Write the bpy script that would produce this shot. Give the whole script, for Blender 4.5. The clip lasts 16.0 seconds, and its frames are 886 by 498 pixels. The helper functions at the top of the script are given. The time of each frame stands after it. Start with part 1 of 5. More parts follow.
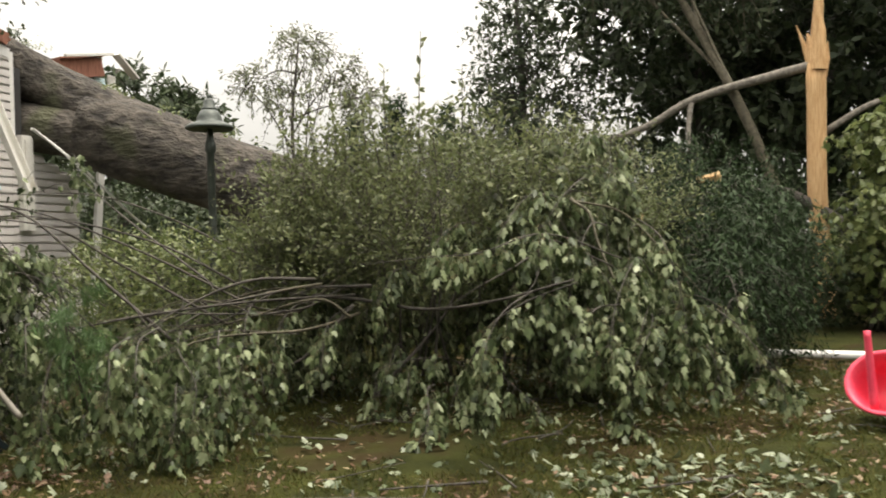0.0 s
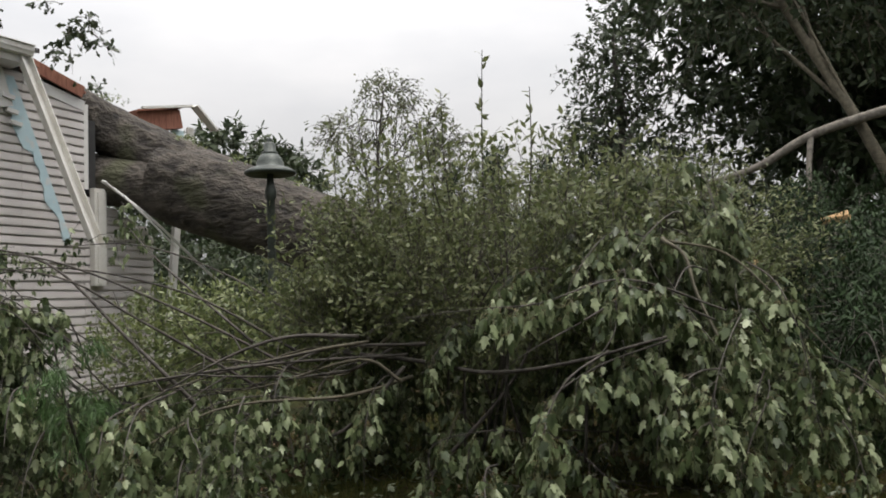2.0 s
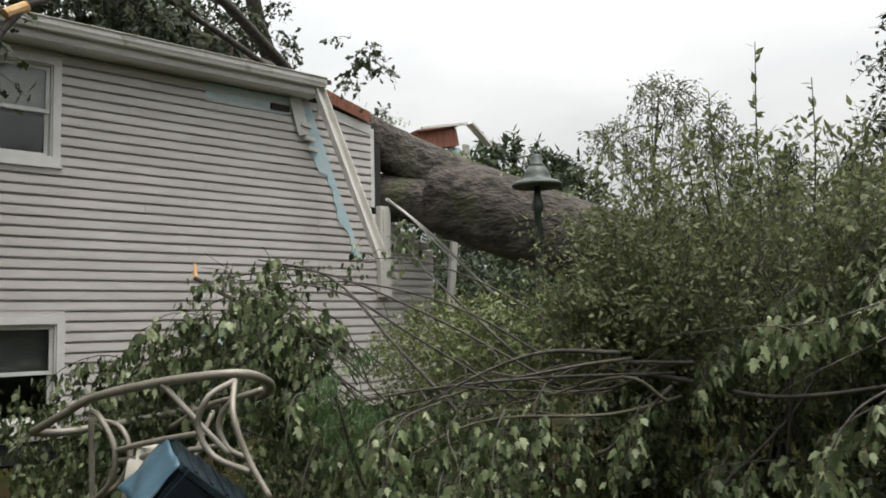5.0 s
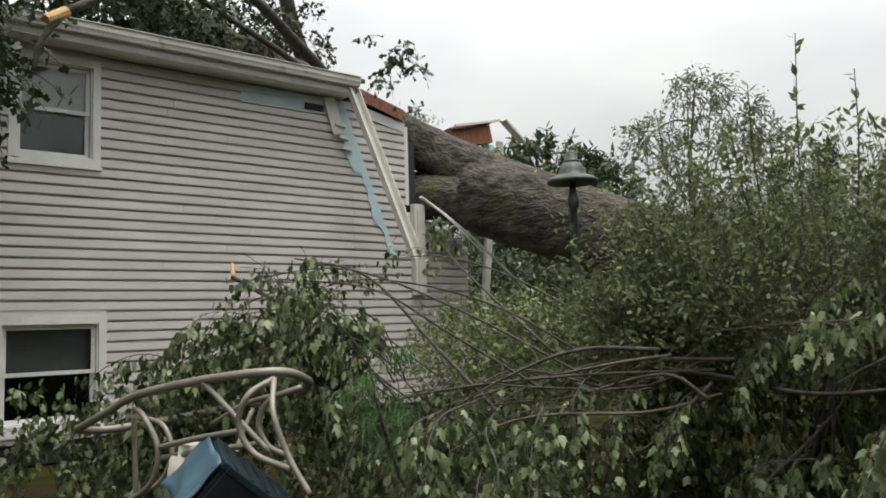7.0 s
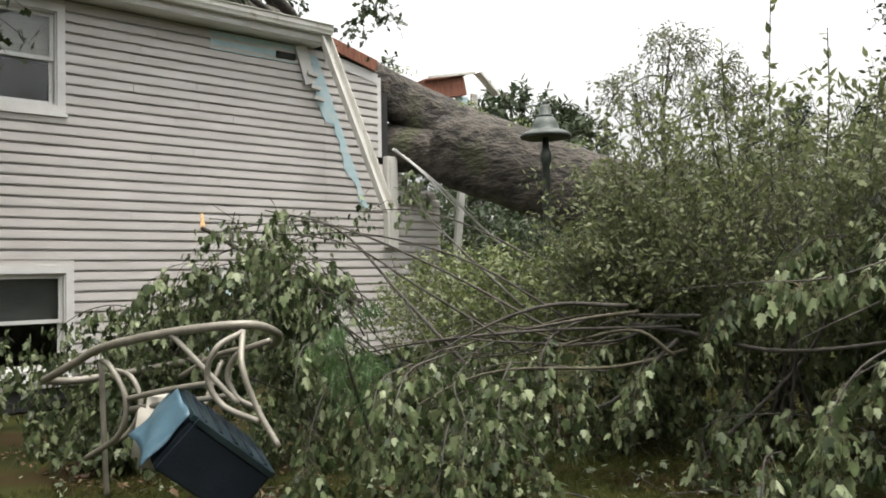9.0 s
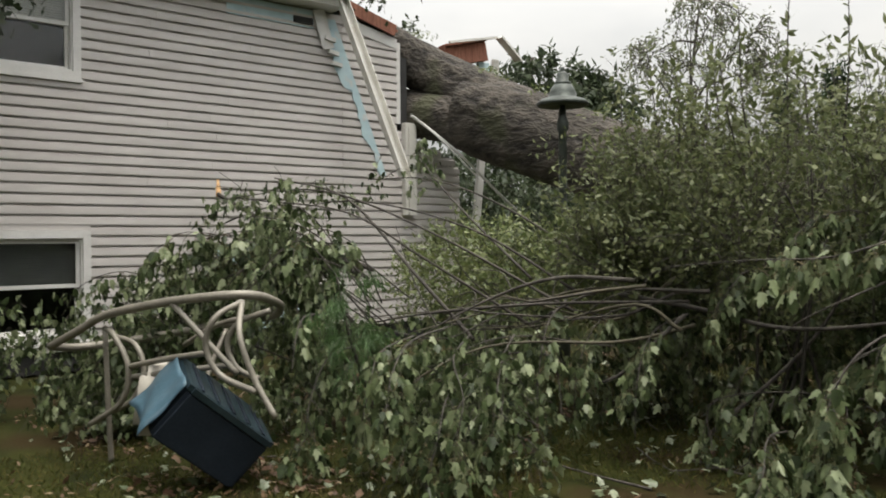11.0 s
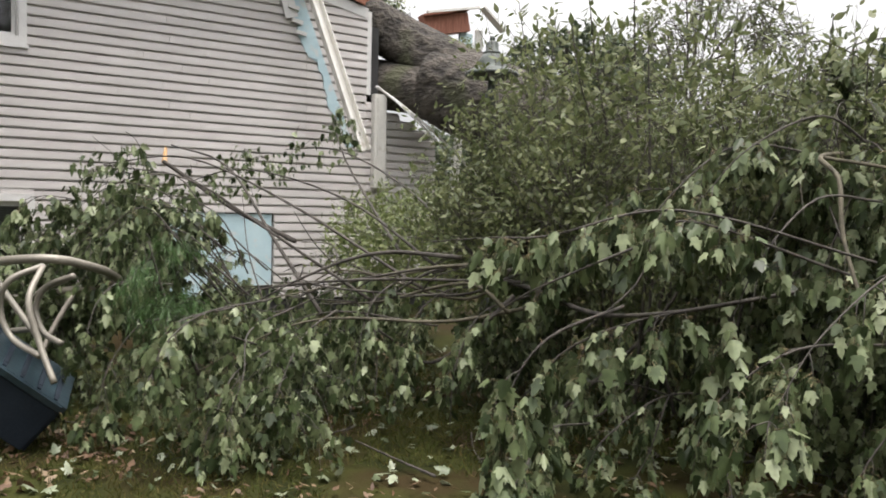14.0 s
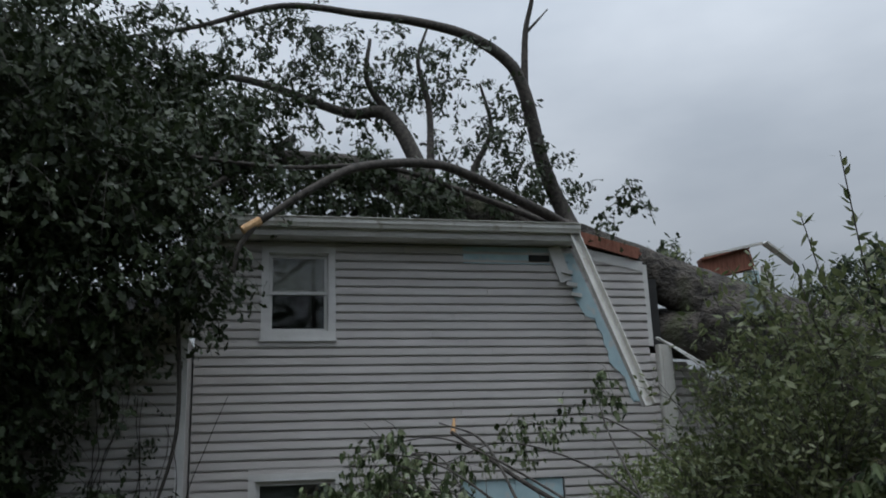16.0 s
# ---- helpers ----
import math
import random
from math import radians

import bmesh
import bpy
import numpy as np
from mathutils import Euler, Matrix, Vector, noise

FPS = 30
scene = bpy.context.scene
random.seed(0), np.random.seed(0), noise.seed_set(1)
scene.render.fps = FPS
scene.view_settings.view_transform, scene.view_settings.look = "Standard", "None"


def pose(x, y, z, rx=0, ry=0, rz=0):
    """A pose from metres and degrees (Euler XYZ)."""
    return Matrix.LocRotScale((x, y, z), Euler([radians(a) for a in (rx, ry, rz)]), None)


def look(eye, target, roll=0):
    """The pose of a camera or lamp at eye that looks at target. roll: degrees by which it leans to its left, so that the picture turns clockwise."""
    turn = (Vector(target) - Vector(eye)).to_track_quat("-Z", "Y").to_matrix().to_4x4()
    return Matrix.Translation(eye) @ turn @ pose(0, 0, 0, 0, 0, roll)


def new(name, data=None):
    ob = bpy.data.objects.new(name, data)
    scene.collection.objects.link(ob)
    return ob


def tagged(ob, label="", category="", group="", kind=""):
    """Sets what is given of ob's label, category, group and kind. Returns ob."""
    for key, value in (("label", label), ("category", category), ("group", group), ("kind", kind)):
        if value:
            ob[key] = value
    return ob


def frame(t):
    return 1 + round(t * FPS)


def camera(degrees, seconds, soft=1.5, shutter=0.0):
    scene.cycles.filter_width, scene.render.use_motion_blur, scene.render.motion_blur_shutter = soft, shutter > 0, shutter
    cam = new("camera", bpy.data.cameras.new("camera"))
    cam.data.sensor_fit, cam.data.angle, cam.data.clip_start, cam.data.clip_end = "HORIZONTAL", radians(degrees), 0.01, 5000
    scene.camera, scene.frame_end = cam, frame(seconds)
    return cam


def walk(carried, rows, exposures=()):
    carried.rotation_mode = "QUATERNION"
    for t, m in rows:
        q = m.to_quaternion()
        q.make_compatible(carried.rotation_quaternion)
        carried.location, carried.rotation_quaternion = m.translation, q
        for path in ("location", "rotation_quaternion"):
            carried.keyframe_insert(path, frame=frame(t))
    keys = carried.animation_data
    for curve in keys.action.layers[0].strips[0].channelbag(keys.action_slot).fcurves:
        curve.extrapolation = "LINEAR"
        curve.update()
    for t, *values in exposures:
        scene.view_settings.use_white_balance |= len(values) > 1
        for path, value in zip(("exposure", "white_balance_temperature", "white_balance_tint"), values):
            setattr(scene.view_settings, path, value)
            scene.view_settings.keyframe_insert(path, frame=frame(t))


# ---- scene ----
cam = camera(55.9, 16.0, soft=1.8, shutter=0.2)

PATH = [
    (0, (0.446, 0.546, 1.393), (-0.249, 2.422, 1.381), -1.7),
    (0.5, (0.284, 0.696, 1.379), (-0.568, 2.505, 1.424), -2.0),
    (1, (0.362, 0.982, 1.37), (-0.569, 2.749, 1.483), -2.3),
    (1.5, (0.412, 1.324, 1.342), (-0.477, 3.11, 1.485), -2.8),
    (2, (0.368, 1.618, 1.342), (-0.559, 3.385, 1.474), -2.0),
    (2.5, (0.441, 1.871, 1.33), (-0.665, 3.533, 1.446), -1.3),
    (3, (0.432, 1.876, 1.34), (-0.887, 3.374, 1.465), -0.1),
    (3.5, (0.42, 1.852, 1.36), (-0.979, 3.275, 1.491), -1.7),
    (4, (0.425, 1.811, 1.37), (-1.001, 3.205, 1.525), -2.3),
    (6.5, (0.392, 1.854, 1.362), (-1.098, 3.176, 1.542), -0.2),
    (7, (0.397, 1.814, 1.369), (-1.113, 3.114, 1.54), -1.6),
    (7.5, (0.381, 1.825, 1.375), (-1.113, 3.145, 1.53), -2.1),
    (8, (0.413, 1.785, 1.362), (-1.01, 3.188, 1.442), -2.0),
    (8.5, (0.431, 1.749, 1.354), (-0.988, 3.158, 1.413), -2.3),
    (8.7, (0.402, 1.794, 1.365), (-1.045, 3.174, 1.43), -1.8),
    (10.8, (0.425, 1.911, 1.443), (-1.104, 3.2, 1.447), -0.1),
    (11, (0.46, 2.011, 1.423), (-1.063, 3.307, 1.396), -0.4),
    (11.5, (0.521, 2.256, 1.414), (-0.951, 3.608, 1.345), 0.8),
    (12, (0.551, 2.515, 1.42), (-0.967, 3.815, 1.35), 1.1),
    (12.5, (0.792, 2.728, 1.427), (-0.785, 3.957, 1.366), 0.6),
    (13, (0.945, 2.934, 1.417), (-0.612, 4.187, 1.346), -0.8),
    (13.5, (1.041, 3.169, 1.435), (-0.504, 4.437, 1.359), -0.4),
    (14, (1.276, 3.395, 1.409), (-0.362, 4.54, 1.324), 1.2),
    (14.5, (1.413, 3.605, 1.467), (-0.323, 4.598, 1.449), 0.3),
    (15, (1.469, 3.762, 1.522), (-0.358, 4.562, 1.676), -0.9),
    (15.5, (1.569, 3.869, 1.595), (-0.316, 4.439, 1.94), -1.0),
    (16, (1.615, 4.0, 1.615), (-0.277, 4.42, 2.106), -2.0),
]
walk(cam, [(t, look(eye, target, roll)) for t, eye, target, roll in PATH], exposures=[(0, 1.03, 7400, 10), (0.5, 0.93, 7000, 10), (1, 0.63, 6800, 10), (2, 0.43, 6700, 12), (4, 0.53, 6700, 10), (7, 0.43, 6700, 8), (8.0, 0.50, 6800, 9), (8.7, 1.03, 6800, 9), (11, 0.58, 6900, 9), (11.5, 1.30, 6800, 9), (12.5, 1.25, 6800, 11), (14.0, 1.03, 6700, 13), (14.5, 1.00, 6500, 13), (15.0, 0.65, 6500, 14), (15.5, 0.30, 6600, 14), (16, -0.62, 5800, 8)])

# ---- world, sun ----
world = bpy.data.worlds.new("overcast_sky")
scene.world = world
world.use_nodes = True
wn, wl = world.node_tree.nodes, world.node_tree.links
wn.clear()
w_out, w_bg = wn.new("ShaderNodeOutputWorld"), wn.new("ShaderNodeBackground")
w_sky, w_mul, w_mix = wn.new("ShaderNodeTexSky"), wn.new("ShaderNodeMix"), wn.new("ShaderNodeMix")
w_sky.sky_type, w_sky.sun_disc = "NISHITA", False
w_sky.sun_elevation, w_sky.sun_rotation = radians(78), radians(80)
w_tc, w_map, w_noise, w_ramp = (wn.new("ShaderNode" + k) for k in ("TexCoord", "Mapping", "TexNoise", "ValToRGB"))
w_map.inputs["Scale"].default_value = (1.0, 1.0, 2.6)
w_noise.inputs["Scale"].default_value, w_noise.inputs["Detail"].default_value = 2.3, 5
w_ramp.color_ramp.elements[0].position, w_ramp.color_ramp.elements[1].position = 0.32, 0.70
w_ramp.color_ramp.elements[0].color, w_ramp.color_ramp.elements[1].color = (5.6, 5.75, 5.9, 1), (7.8, 7.8, 7.75, 1)
wl.new(w_tc.outputs["Generated"], w_map.inputs["Vector"])
wl.new(w_map.outputs["Vector"], w_noise.inputs["Vector"])
wl.new(w_noise.outputs["Fac"], w_ramp.inputs["Fac"])
w_mix.data_type = "RGBA"
w_mix.inputs["Factor"].default_value = 0.92  # cloud cover
wl.new(w_sky.outputs["Color"], w_mix.inputs["A"])
wl.new(w_ramp.outputs["Color"], w_mix.inputs["B"])
w_sep, w_rise, w_lum = wn.new("ShaderNodeSeparateXYZ"), wn.new("ShaderNodeMapRange"), wn.new("ShaderNodeMix")
w_rise.inputs["From Min"].default_value, w_rise.inputs["From Max"].default_value = 0.0, 1.0
w_rise.inputs["To Min"].default_value, w_rise.inputs["To Max"].default_value = 0.30, 2.6  # an overcast sky is brightest overhead
w_lum.data_type, w_lum.blend_type = "RGBA", "MULTIPLY"
w_lum.inputs["Factor"].default_value = 1.0
wl.new(w_tc.outputs["Generated"], w_sep.inputs["Vector"])
wl.new(w_sep.outputs["Z"], w_rise.inputs["Value"])
wl.new(w_mix.outputs["Result"], w_lum.inputs["A"])
wl.new(w_rise.outputs["Result"], w_lum.inputs["B"])
wl.new(w_lum.outputs["Result"], w_bg.inputs["Color"])
w_bg.inputs["Strength"].default_value = 0.115
wl.new(w_bg.outputs["Background"], w_out.inputs["Surface"])

sun = new("sun", bpy.data.lights.new("sun", "SUN"))
sun.data.energy, sun.data.angle, sun.data.color = 1.9, radians(24), (1.0, 0.97, 0.92)
sun.matrix_world = look((0, 0, 30), (-6, -1, 0))


# ---- materials ----
def ramp_node(nt, pairs):
    r = nt.nodes.new("ShaderNodeValToRGB")
    els = r.color_ramp.elements
    while len(els) < len(pairs):
        els.new(0.5)
    for e, (p, c) in zip(els, pairs):
        e.position, e.color = p, (*c, 1)
    return r


def surface(name, dark, light, scale=6.0, stretch=(1, 1, 1), rough=0.7, bump=0.2, fine=60.0, metal=0.0, vary=0.0, by="object", spots=None, spot_scale=2.0, spot_at=0.6, gloss=0.5, depth=0.02):
    """A procedural surface: two scales of noise between two colours, bump, and an optional patchy third colour."""
    m = bpy.data.materials.new(name)
    m.use_nodes = True
    nt = m.node_tree
    n, l = nt.nodes, nt.links
    p = n["Principled BSDF"]
    tc, mp = n.new("ShaderNodeTexCoord"), n.new("ShaderNodeMapping")
    mp.inputs["Scale"].default_value = stretch
    l.new(tc.outputs["Object"], mp.inputs["Vector"])
    a, b = n.new("ShaderNodeTexNoise"), n.new("ShaderNodeTexNoise")
    a.inputs["Scale"].default_value, a.inputs["Detail"].default_value = scale, 6
    b.inputs["Scale"].default_value, b.inputs["Detail"].default_value = fine, 3
    l.new(mp.outputs["Vector"], a.inputs["Vector"])
    l.new(mp.outputs["Vector"], b.inputs["Vector"])
    add = n.new("ShaderNodeMath")
    add.operation = "MULTIPLY_ADD"
    l.new(b.outputs["Fac"], add.inputs[0])
    add.inputs[1].default_value = 0.45
    sub = n.new("ShaderNodeMath")
    sub.operation = "SUBTRACT"
    l.new(a.outputs["Fac"], sub.inputs[0])
    sub.inputs[1].default_value = 0.225
    l.new(sub.outputs[0], add.inputs[2])
    r = ramp_node(nt, [(0.3, dark), (0.7, light)])
    l.new(add.outputs[0], r.inputs["Fac"])
    col = r.outputs["Color"]
    if spots:
        s = n.new("ShaderNodeTexNoise")
        s.inputs["Scale"].default_value, s.inputs["Detail"].default_value = spot_scale, 7
        l.new(tc.outputs["Object"], s.inputs["Vector"])
        sr = ramp_node(nt, [(spot_at - 0.06, (0, 0, 0)), (spot_at + 0.06, (1, 1, 1))])
        l.new(s.outputs["Fac"], sr.inputs["Fac"])
        mx = n.new("ShaderNodeMix")
        mx.data_type = "RGBA"
        l.new(sr.outputs["Color"], mx.inputs["Factor"])
        l.new(col, mx.inputs["A"])
        mx.inputs["B"].default_value = (*spots, 1)
        col = mx.outputs["Result"]
    if vary:
        src = n.new("ShaderNodeObjectInfo") if by == "object" else n.new("ShaderNodeNewGeometry")
        out = src.outputs["Random"] if by == "object" else src.outputs["Random Per Island"]
        hv = n.new("ShaderNodeHueSaturation")
        mr = n.new("ShaderNodeMapRange")
        mr.inputs["To Min"].default_value, mr.inputs["To Max"].default_value = 1 - vary, 1 + vary
        l.new(out, mr.inputs["Value"])
        l.new(mr.outputs["Result"], hv.inputs["Value"])
        l.new(col, hv.inputs["Color"])
        col = hv.outputs["Color"]
    l.new(col, p.inputs["Base Color"])
    p.inputs["Roughness"].default_value, p.inputs["Metallic"].default_value = rough, metal
    p.inputs["Specular IOR Level"].default_value = gloss
    if bump:
        bp = n.new("ShaderNodeBump")
        bp.inputs["Strength"].default_value, bp.inputs["Distance"].default_value = bump, depth
        l.new(add.outputs[0], bp.inputs["Height"])
        l.new(bp.outputs["Normal"], p.inputs["Normal"])
    return m


def leafy(name, colours, rough=0.42, through_light=0.25, gloss=0.5):
    """Leaves: each one takes its own shade from the row of colours; a little light comes through."""
    m = bpy.data.materials.new(name)
    m.use_nodes = True
    nt = m.node_tree
    n, l = nt.nodes, nt.links
    p, out = n["Principled BSDF"], n["Material Output"]
    g = n.new("ShaderNodeNewGeometry")
    r = ramp_node(nt, [((i + 0.5) / len(colours), c) for i, c in enumerate(colours)])
    l.new(g.outputs["Random Per Island"], r.inputs["Fac"])
    tc, no = n.new("ShaderNodeTexCoord"), n.new("ShaderNodeTexNoise")
    no.inputs["Scale"].default_value, no.inputs["Detail"].default_value = 26.0, 3
    l.new(tc.outputs["Object"], no.inputs["Vector"])
    mr = n.new("ShaderNodeMapRange")
    mr.inputs["From Min"].default_value, mr.inputs["From Max"].default_value = 0.3, 0.7
    mr.inputs["To Min"].default_value, mr.inputs["To Max"].default_value = 0.72, 1.25
    l.new(no.outputs["Fac"], mr.inputs["Value"])
    hv = n.new("ShaderNodeHueSaturation")
    l.new(mr.outputs["Result"], hv.inputs["Value"])
    l.new(r.outputs["Color"], hv.inputs["Color"])
    l.new(hv.outputs["Color"], p.inputs["Base Color"])
    p.inputs["Roughness"].default_value = rough
    p.inputs["Specular IOR Level"].default_value = gloss
    t = n.new("ShaderNodeBsdfTranslucent")
    l.new(hv.outputs["Color"], t.inputs["Color"])
    mix = n.new("ShaderNodeMixShader")
    mix.inputs["Fac"].default_value = through_light
    l.new(p.outputs["BSDF"], mix.inputs[1])
    l.new(t.outputs["BSDF"], mix.inputs[2])
    l.new(mix.outputs["Shader"], out.inputs["Surface"])
    return m


M_SIDING = surface("weathered_vinyl_siding", (0.50, 0.47, 0.45), (0.60, 0.57, 0.55), 1.3, (1, 1, 6), 0.55, 0.05, 40, vary=0.04)
M_TRIM = surface("white_painted_trim", (0.62, 0.61, 0.59), (0.76, 0.75, 0.73), 3, (1, 1, 1), 0.45, 0.05, 50)
M_GUTTER = surface("white_aluminium_gutter", (0.62, 0.60, 0.55), (0.75, 0.74, 0.70), 2, (1, 1, 1), 0.4, 0.03, 30, spots=(0.42, 0.38, 0.31), spot_scale=5, spot_at=0.66)
M_FOAM = surface("pale_blue_foam_board", (0.42, 0.57, 0.62), (0.52, 0.67, 0.71), 4, (1, 1, 1), 0.75, 0.06, 60, spots=(0.58, 0.62, 0.62), spot_scale=6, spot_at=0.62)
M_REDWOOD = surface("reddish_roof_sheathing", (0.22, 0.085, 0.055), (0.38, 0.165, 0.11), 6, (1, 6, 1), 0.8, 0.3, 60)
M_SHINGLE = surface("dark_roof_shingles", (0.035, 0.033, 0.032), (0.075, 0.07, 0.066), 18, (1, 1, 1), 0.9, 0.5, 120, vary=0.15)
# near-black: the shade of unlit rooms and gaps is put into the colour
M_DARK = surface("near_black_shade_tone", (0.02, 0.02, 0.02), (0.04, 0.04, 0.04), 3, (1, 1, 1), 0.9, 0.0)
M_BARK = surface("furrowed_grey_brown_bark", (0.014, 0.012, 0.010), (0.095, 0.082, 0.068), 4.5, (0.75, 1.7, 1.7), 0.92, 1.0, 13, spots=(0.062, 0.064, 0.036), spot_scale=1.3, spot_at=0.62, depth=0.10)
M_LIMB = surface("thin_grey_bark", (0.024, 0.021, 0.018), (0.085, 0.074, 0.062), 16, (1, 1, 1), 0.85, 0.4, 90)
M_LIMBPALE = surface("pale_grey_limb_bark", (0.11, 0.10, 0.083), (0.26, 0.235, 0.20), 14, (1, 1, 1), 0.85, 0.4, 90)
M_STICK = surface("olive_brown_young_bark", (0.045, 0.04, 0.026), (0.12, 0.105, 0.07), 14, rough=0.8, bump=0.3)
M_RAW = surface("fresh_split_orange_wood", (0.50, 0.27, 0.11), (0.74, 0.50, 0.27), 7, (8, 8, 0.5), 0.75, 0.7, 40)
M_METAL = surface("weathered_bronze_tube", (0.16, 0.145, 0.12), (0.25, 0.23, 0.19), 8, (1, 1, 1), 0.45, 0.1, 60, metal=0.2)
M_NAVY = surface("navy_moulded_plastic", (0.009, 0.014, 0.021), (0.017, 0.025, 0.036), 4, (1, 1, 1), 0.6, 0.08, 60, gloss=0.25)
M_TARP = surface("blue_vinyl_cloth", (0.035, 0.075, 0.105), (0.065, 0.125, 0.165), 6, (1, 1, 1), 0.38, 0.25, 30)
M_LID = surface("glossy_blue_black_plastic", (0.010, 0.020, 0.027), (0.024, 0.042, 0.052), 5, (1, 1, 1), 0.3, 0.12, 40)
M_LAMP = surface("verdigris_dark_lamp_metal", (0.030, 0.036, 0.032), (0.085, 0.10, 0.09), 7, (1, 1, 1), 0.5, 0.2, 50, metal=0.3)
M_PINK = surface("red_pink_moulded_plastic", (0.72, 0.05, 0.10), (0.86, 0.10, 0.16), 4, (1, 1, 1), 0.4, 0.04, 40)
M_PVC = surface("white_plastic_pipe", (0.68, 0.68, 0.66), (0.80, 0.80, 0.78), 3, (1, 1, 1), 0.4, 0.02, 30)
M_CREAM = surface("grey_cream_fabric", (0.40, 0.37, 0.32), (0.52, 0.49, 0.43), 9, (1, 1, 1), 0.9, 0.2, 90)
# grey tone of the lower window's screened, reflecting upper pane, put into the slats
M_PANE_GREY = surface("grey_screen_and_reflection_tone", (0.07, 0.07, 0.068), (0.10, 0.10, 0.095), 5)
M_GROUND = surface("patchy_lawn_soil", (0.012, 0.015, 0.004), (0.040, 0.043, 0.010), 2.6, (1, 1, 1), 0.95, 0.9, 60, spots=(0.030, 0.021, 0.008), spot_scale=1.1, spot_at=0.55, gloss=0.12)
M_GRASS = leafy("lawn_grass_blades", [(0.040, 0.054, 0.011), (0.064, 0.076, 0.016), (0.092, 0.094, 0.024), (0.115, 0.094, 0.032)], 0.7, 0.3, 0.2)
M_LITTER = leafy("dead_brown_leaves", [(0.085, 0.045, 0.025), (0.13, 0.075, 0.04), (0.24, 0.18, 0.11), (0.12, 0.06, 0.033)], 0.6, 0.15)
# pale shades: silver undersides, plus some wet sky sheen put into the colour
M_MAPLE = leafy("silvery_green_maple_leaves", [(0.026, 0.040, 0.015), (0.047, 0.068, 0.026), (0.076, 0.104, 0.043), (0.122, 0.154, 0.070), (0.17, 0.205, 0.105), (0.235, 0.268, 0.155)], 0.42, 0.18, 0.32)
M_STALK = surface("reddish_green_leaf_stalk", (0.12, 0.10, 0.045), (0.20, 0.15, 0.07), 20, rough=0.6, bump=0)
M_FALLEN = leafy("turned_over_pale_leaves", [(0.06, 0.08, 0.035), (0.12, 0.15, 0.085), (0.26, 0.29, 0.20)], 0.45, 0.15)
M_SHRUB = leafy("olive_shrub_leaves", [(0.080, 0.102, 0.040), (0.112, 0.136, 0.055), (0.145, 0.164, 0.070), (0.19, 0.21, 0.105)], 0.5, 0.40, 0.35)
M_BUSH = leafy("yellow_green_shrub_leaves", [(0.10, 0.135, 0.045), (0.145, 0.18, 0.065), (0.20, 0.23, 0.09)], 0.42, 0.34)
M_OAK = leafy("dark_green_oak_leaves", [(0.022, 0.034, 0.014), (0.034, 0.050, 0.020), (0.050, 0.066, 0.030)], 0.5, 0.2, 0.3)
M_WOODS = leafy("dark_woodland_leaves", [(0.028, 0.044, 0.021), (0.044, 0.063, 0.029), (0.062, 0.082, 0.040)], 0.55, 0.28, 0.3)
M_LIGHTTREE = leafy("pale_thin_tree_leaves", [(0.10, 0.12, 0.06), (0.14, 0.16, 0.09), (0.18, 0.19, 0.12)], 0.5, 0.35)
M_NEEDLE = leafy("green_pine_needles", [(0.050, 0.11, 0.030), (0.075, 0.15, 0.045), (0.10, 0.18, 0.06)], 0.45, 0.15)
M_HEMLOCK = leafy("dark_conifer_needles", [(0.012, 0.026, 0.009), (0.020, 0.040, 0.013), (0.028, 0.052, 0.018)], 0.65, 0.12, 0.2)

M_GLASS = bpy.data.materials.new("window_glass")
M_GLASS.use_nodes = True
_p = M_GLASS.node_tree.nodes["Principled BSDF"]
_p.inputs["Base Color"].default_value = (0.9, 0.95, 0.95, 1)
_p.inputs["Roughness"].default_value, _p.inputs["Transmission Weight"].default_value = 0.02, 1.0
_p.inputs["IOR"].default_value = 1.45


# ---- building helpers ----
rng = np.random.default_rng(7)


def mesh_of(name, verts, faces, material, smooth=False):
    me = bpy.data.meshes.new(name)
    me.from_pydata([tuple(v) for v in verts], [], [tuple(f) for f in faces])
    me.materials.append(material)
    if smooth:
        me.polygons.foreach_set("use_smooth", [True] * len(me.polygons))
    me.update()
    return me


def put_mesh(name, me, parent=None, m=None, label="", category="", group="", kind=""):
    ob = new(name, me)
    if parent:
        ob.parent = parent
    if m is not None:
        ob.matrix_basis = m
    return tagged(ob, label, category, group, kind)


def root(name, at, label, category, group="", kind=""):
    ob = new(name)
    ob.location = at
    ob.empty_display_size = 0.1
    return tagged(ob, label, category, group, kind)


def part(name, data, material, parent, label="", smooth=False, world=True):
    """Links verts and faces as one mesh under a thing; verts are given in world space and moved to the parent's."""
    verts, faces = data
    verts = np.asarray(verts, float)
    if world:
        off, o = np.zeros(3), parent
        while o:
            off, o = off + np.array(o.location), o.parent
        verts = verts - off
    return put_mesh(name, mesh_of(name, verts, faces, material, smooth), parent, None, label)


def join(*some):
    verts, faces, k = [], [], 0
    for v, f in some:
        verts.append(np.asarray(v, float))
        faces += [tuple(i + k for i in face) for face in f]
        k += len(v)
    return np.concatenate(verts), faces


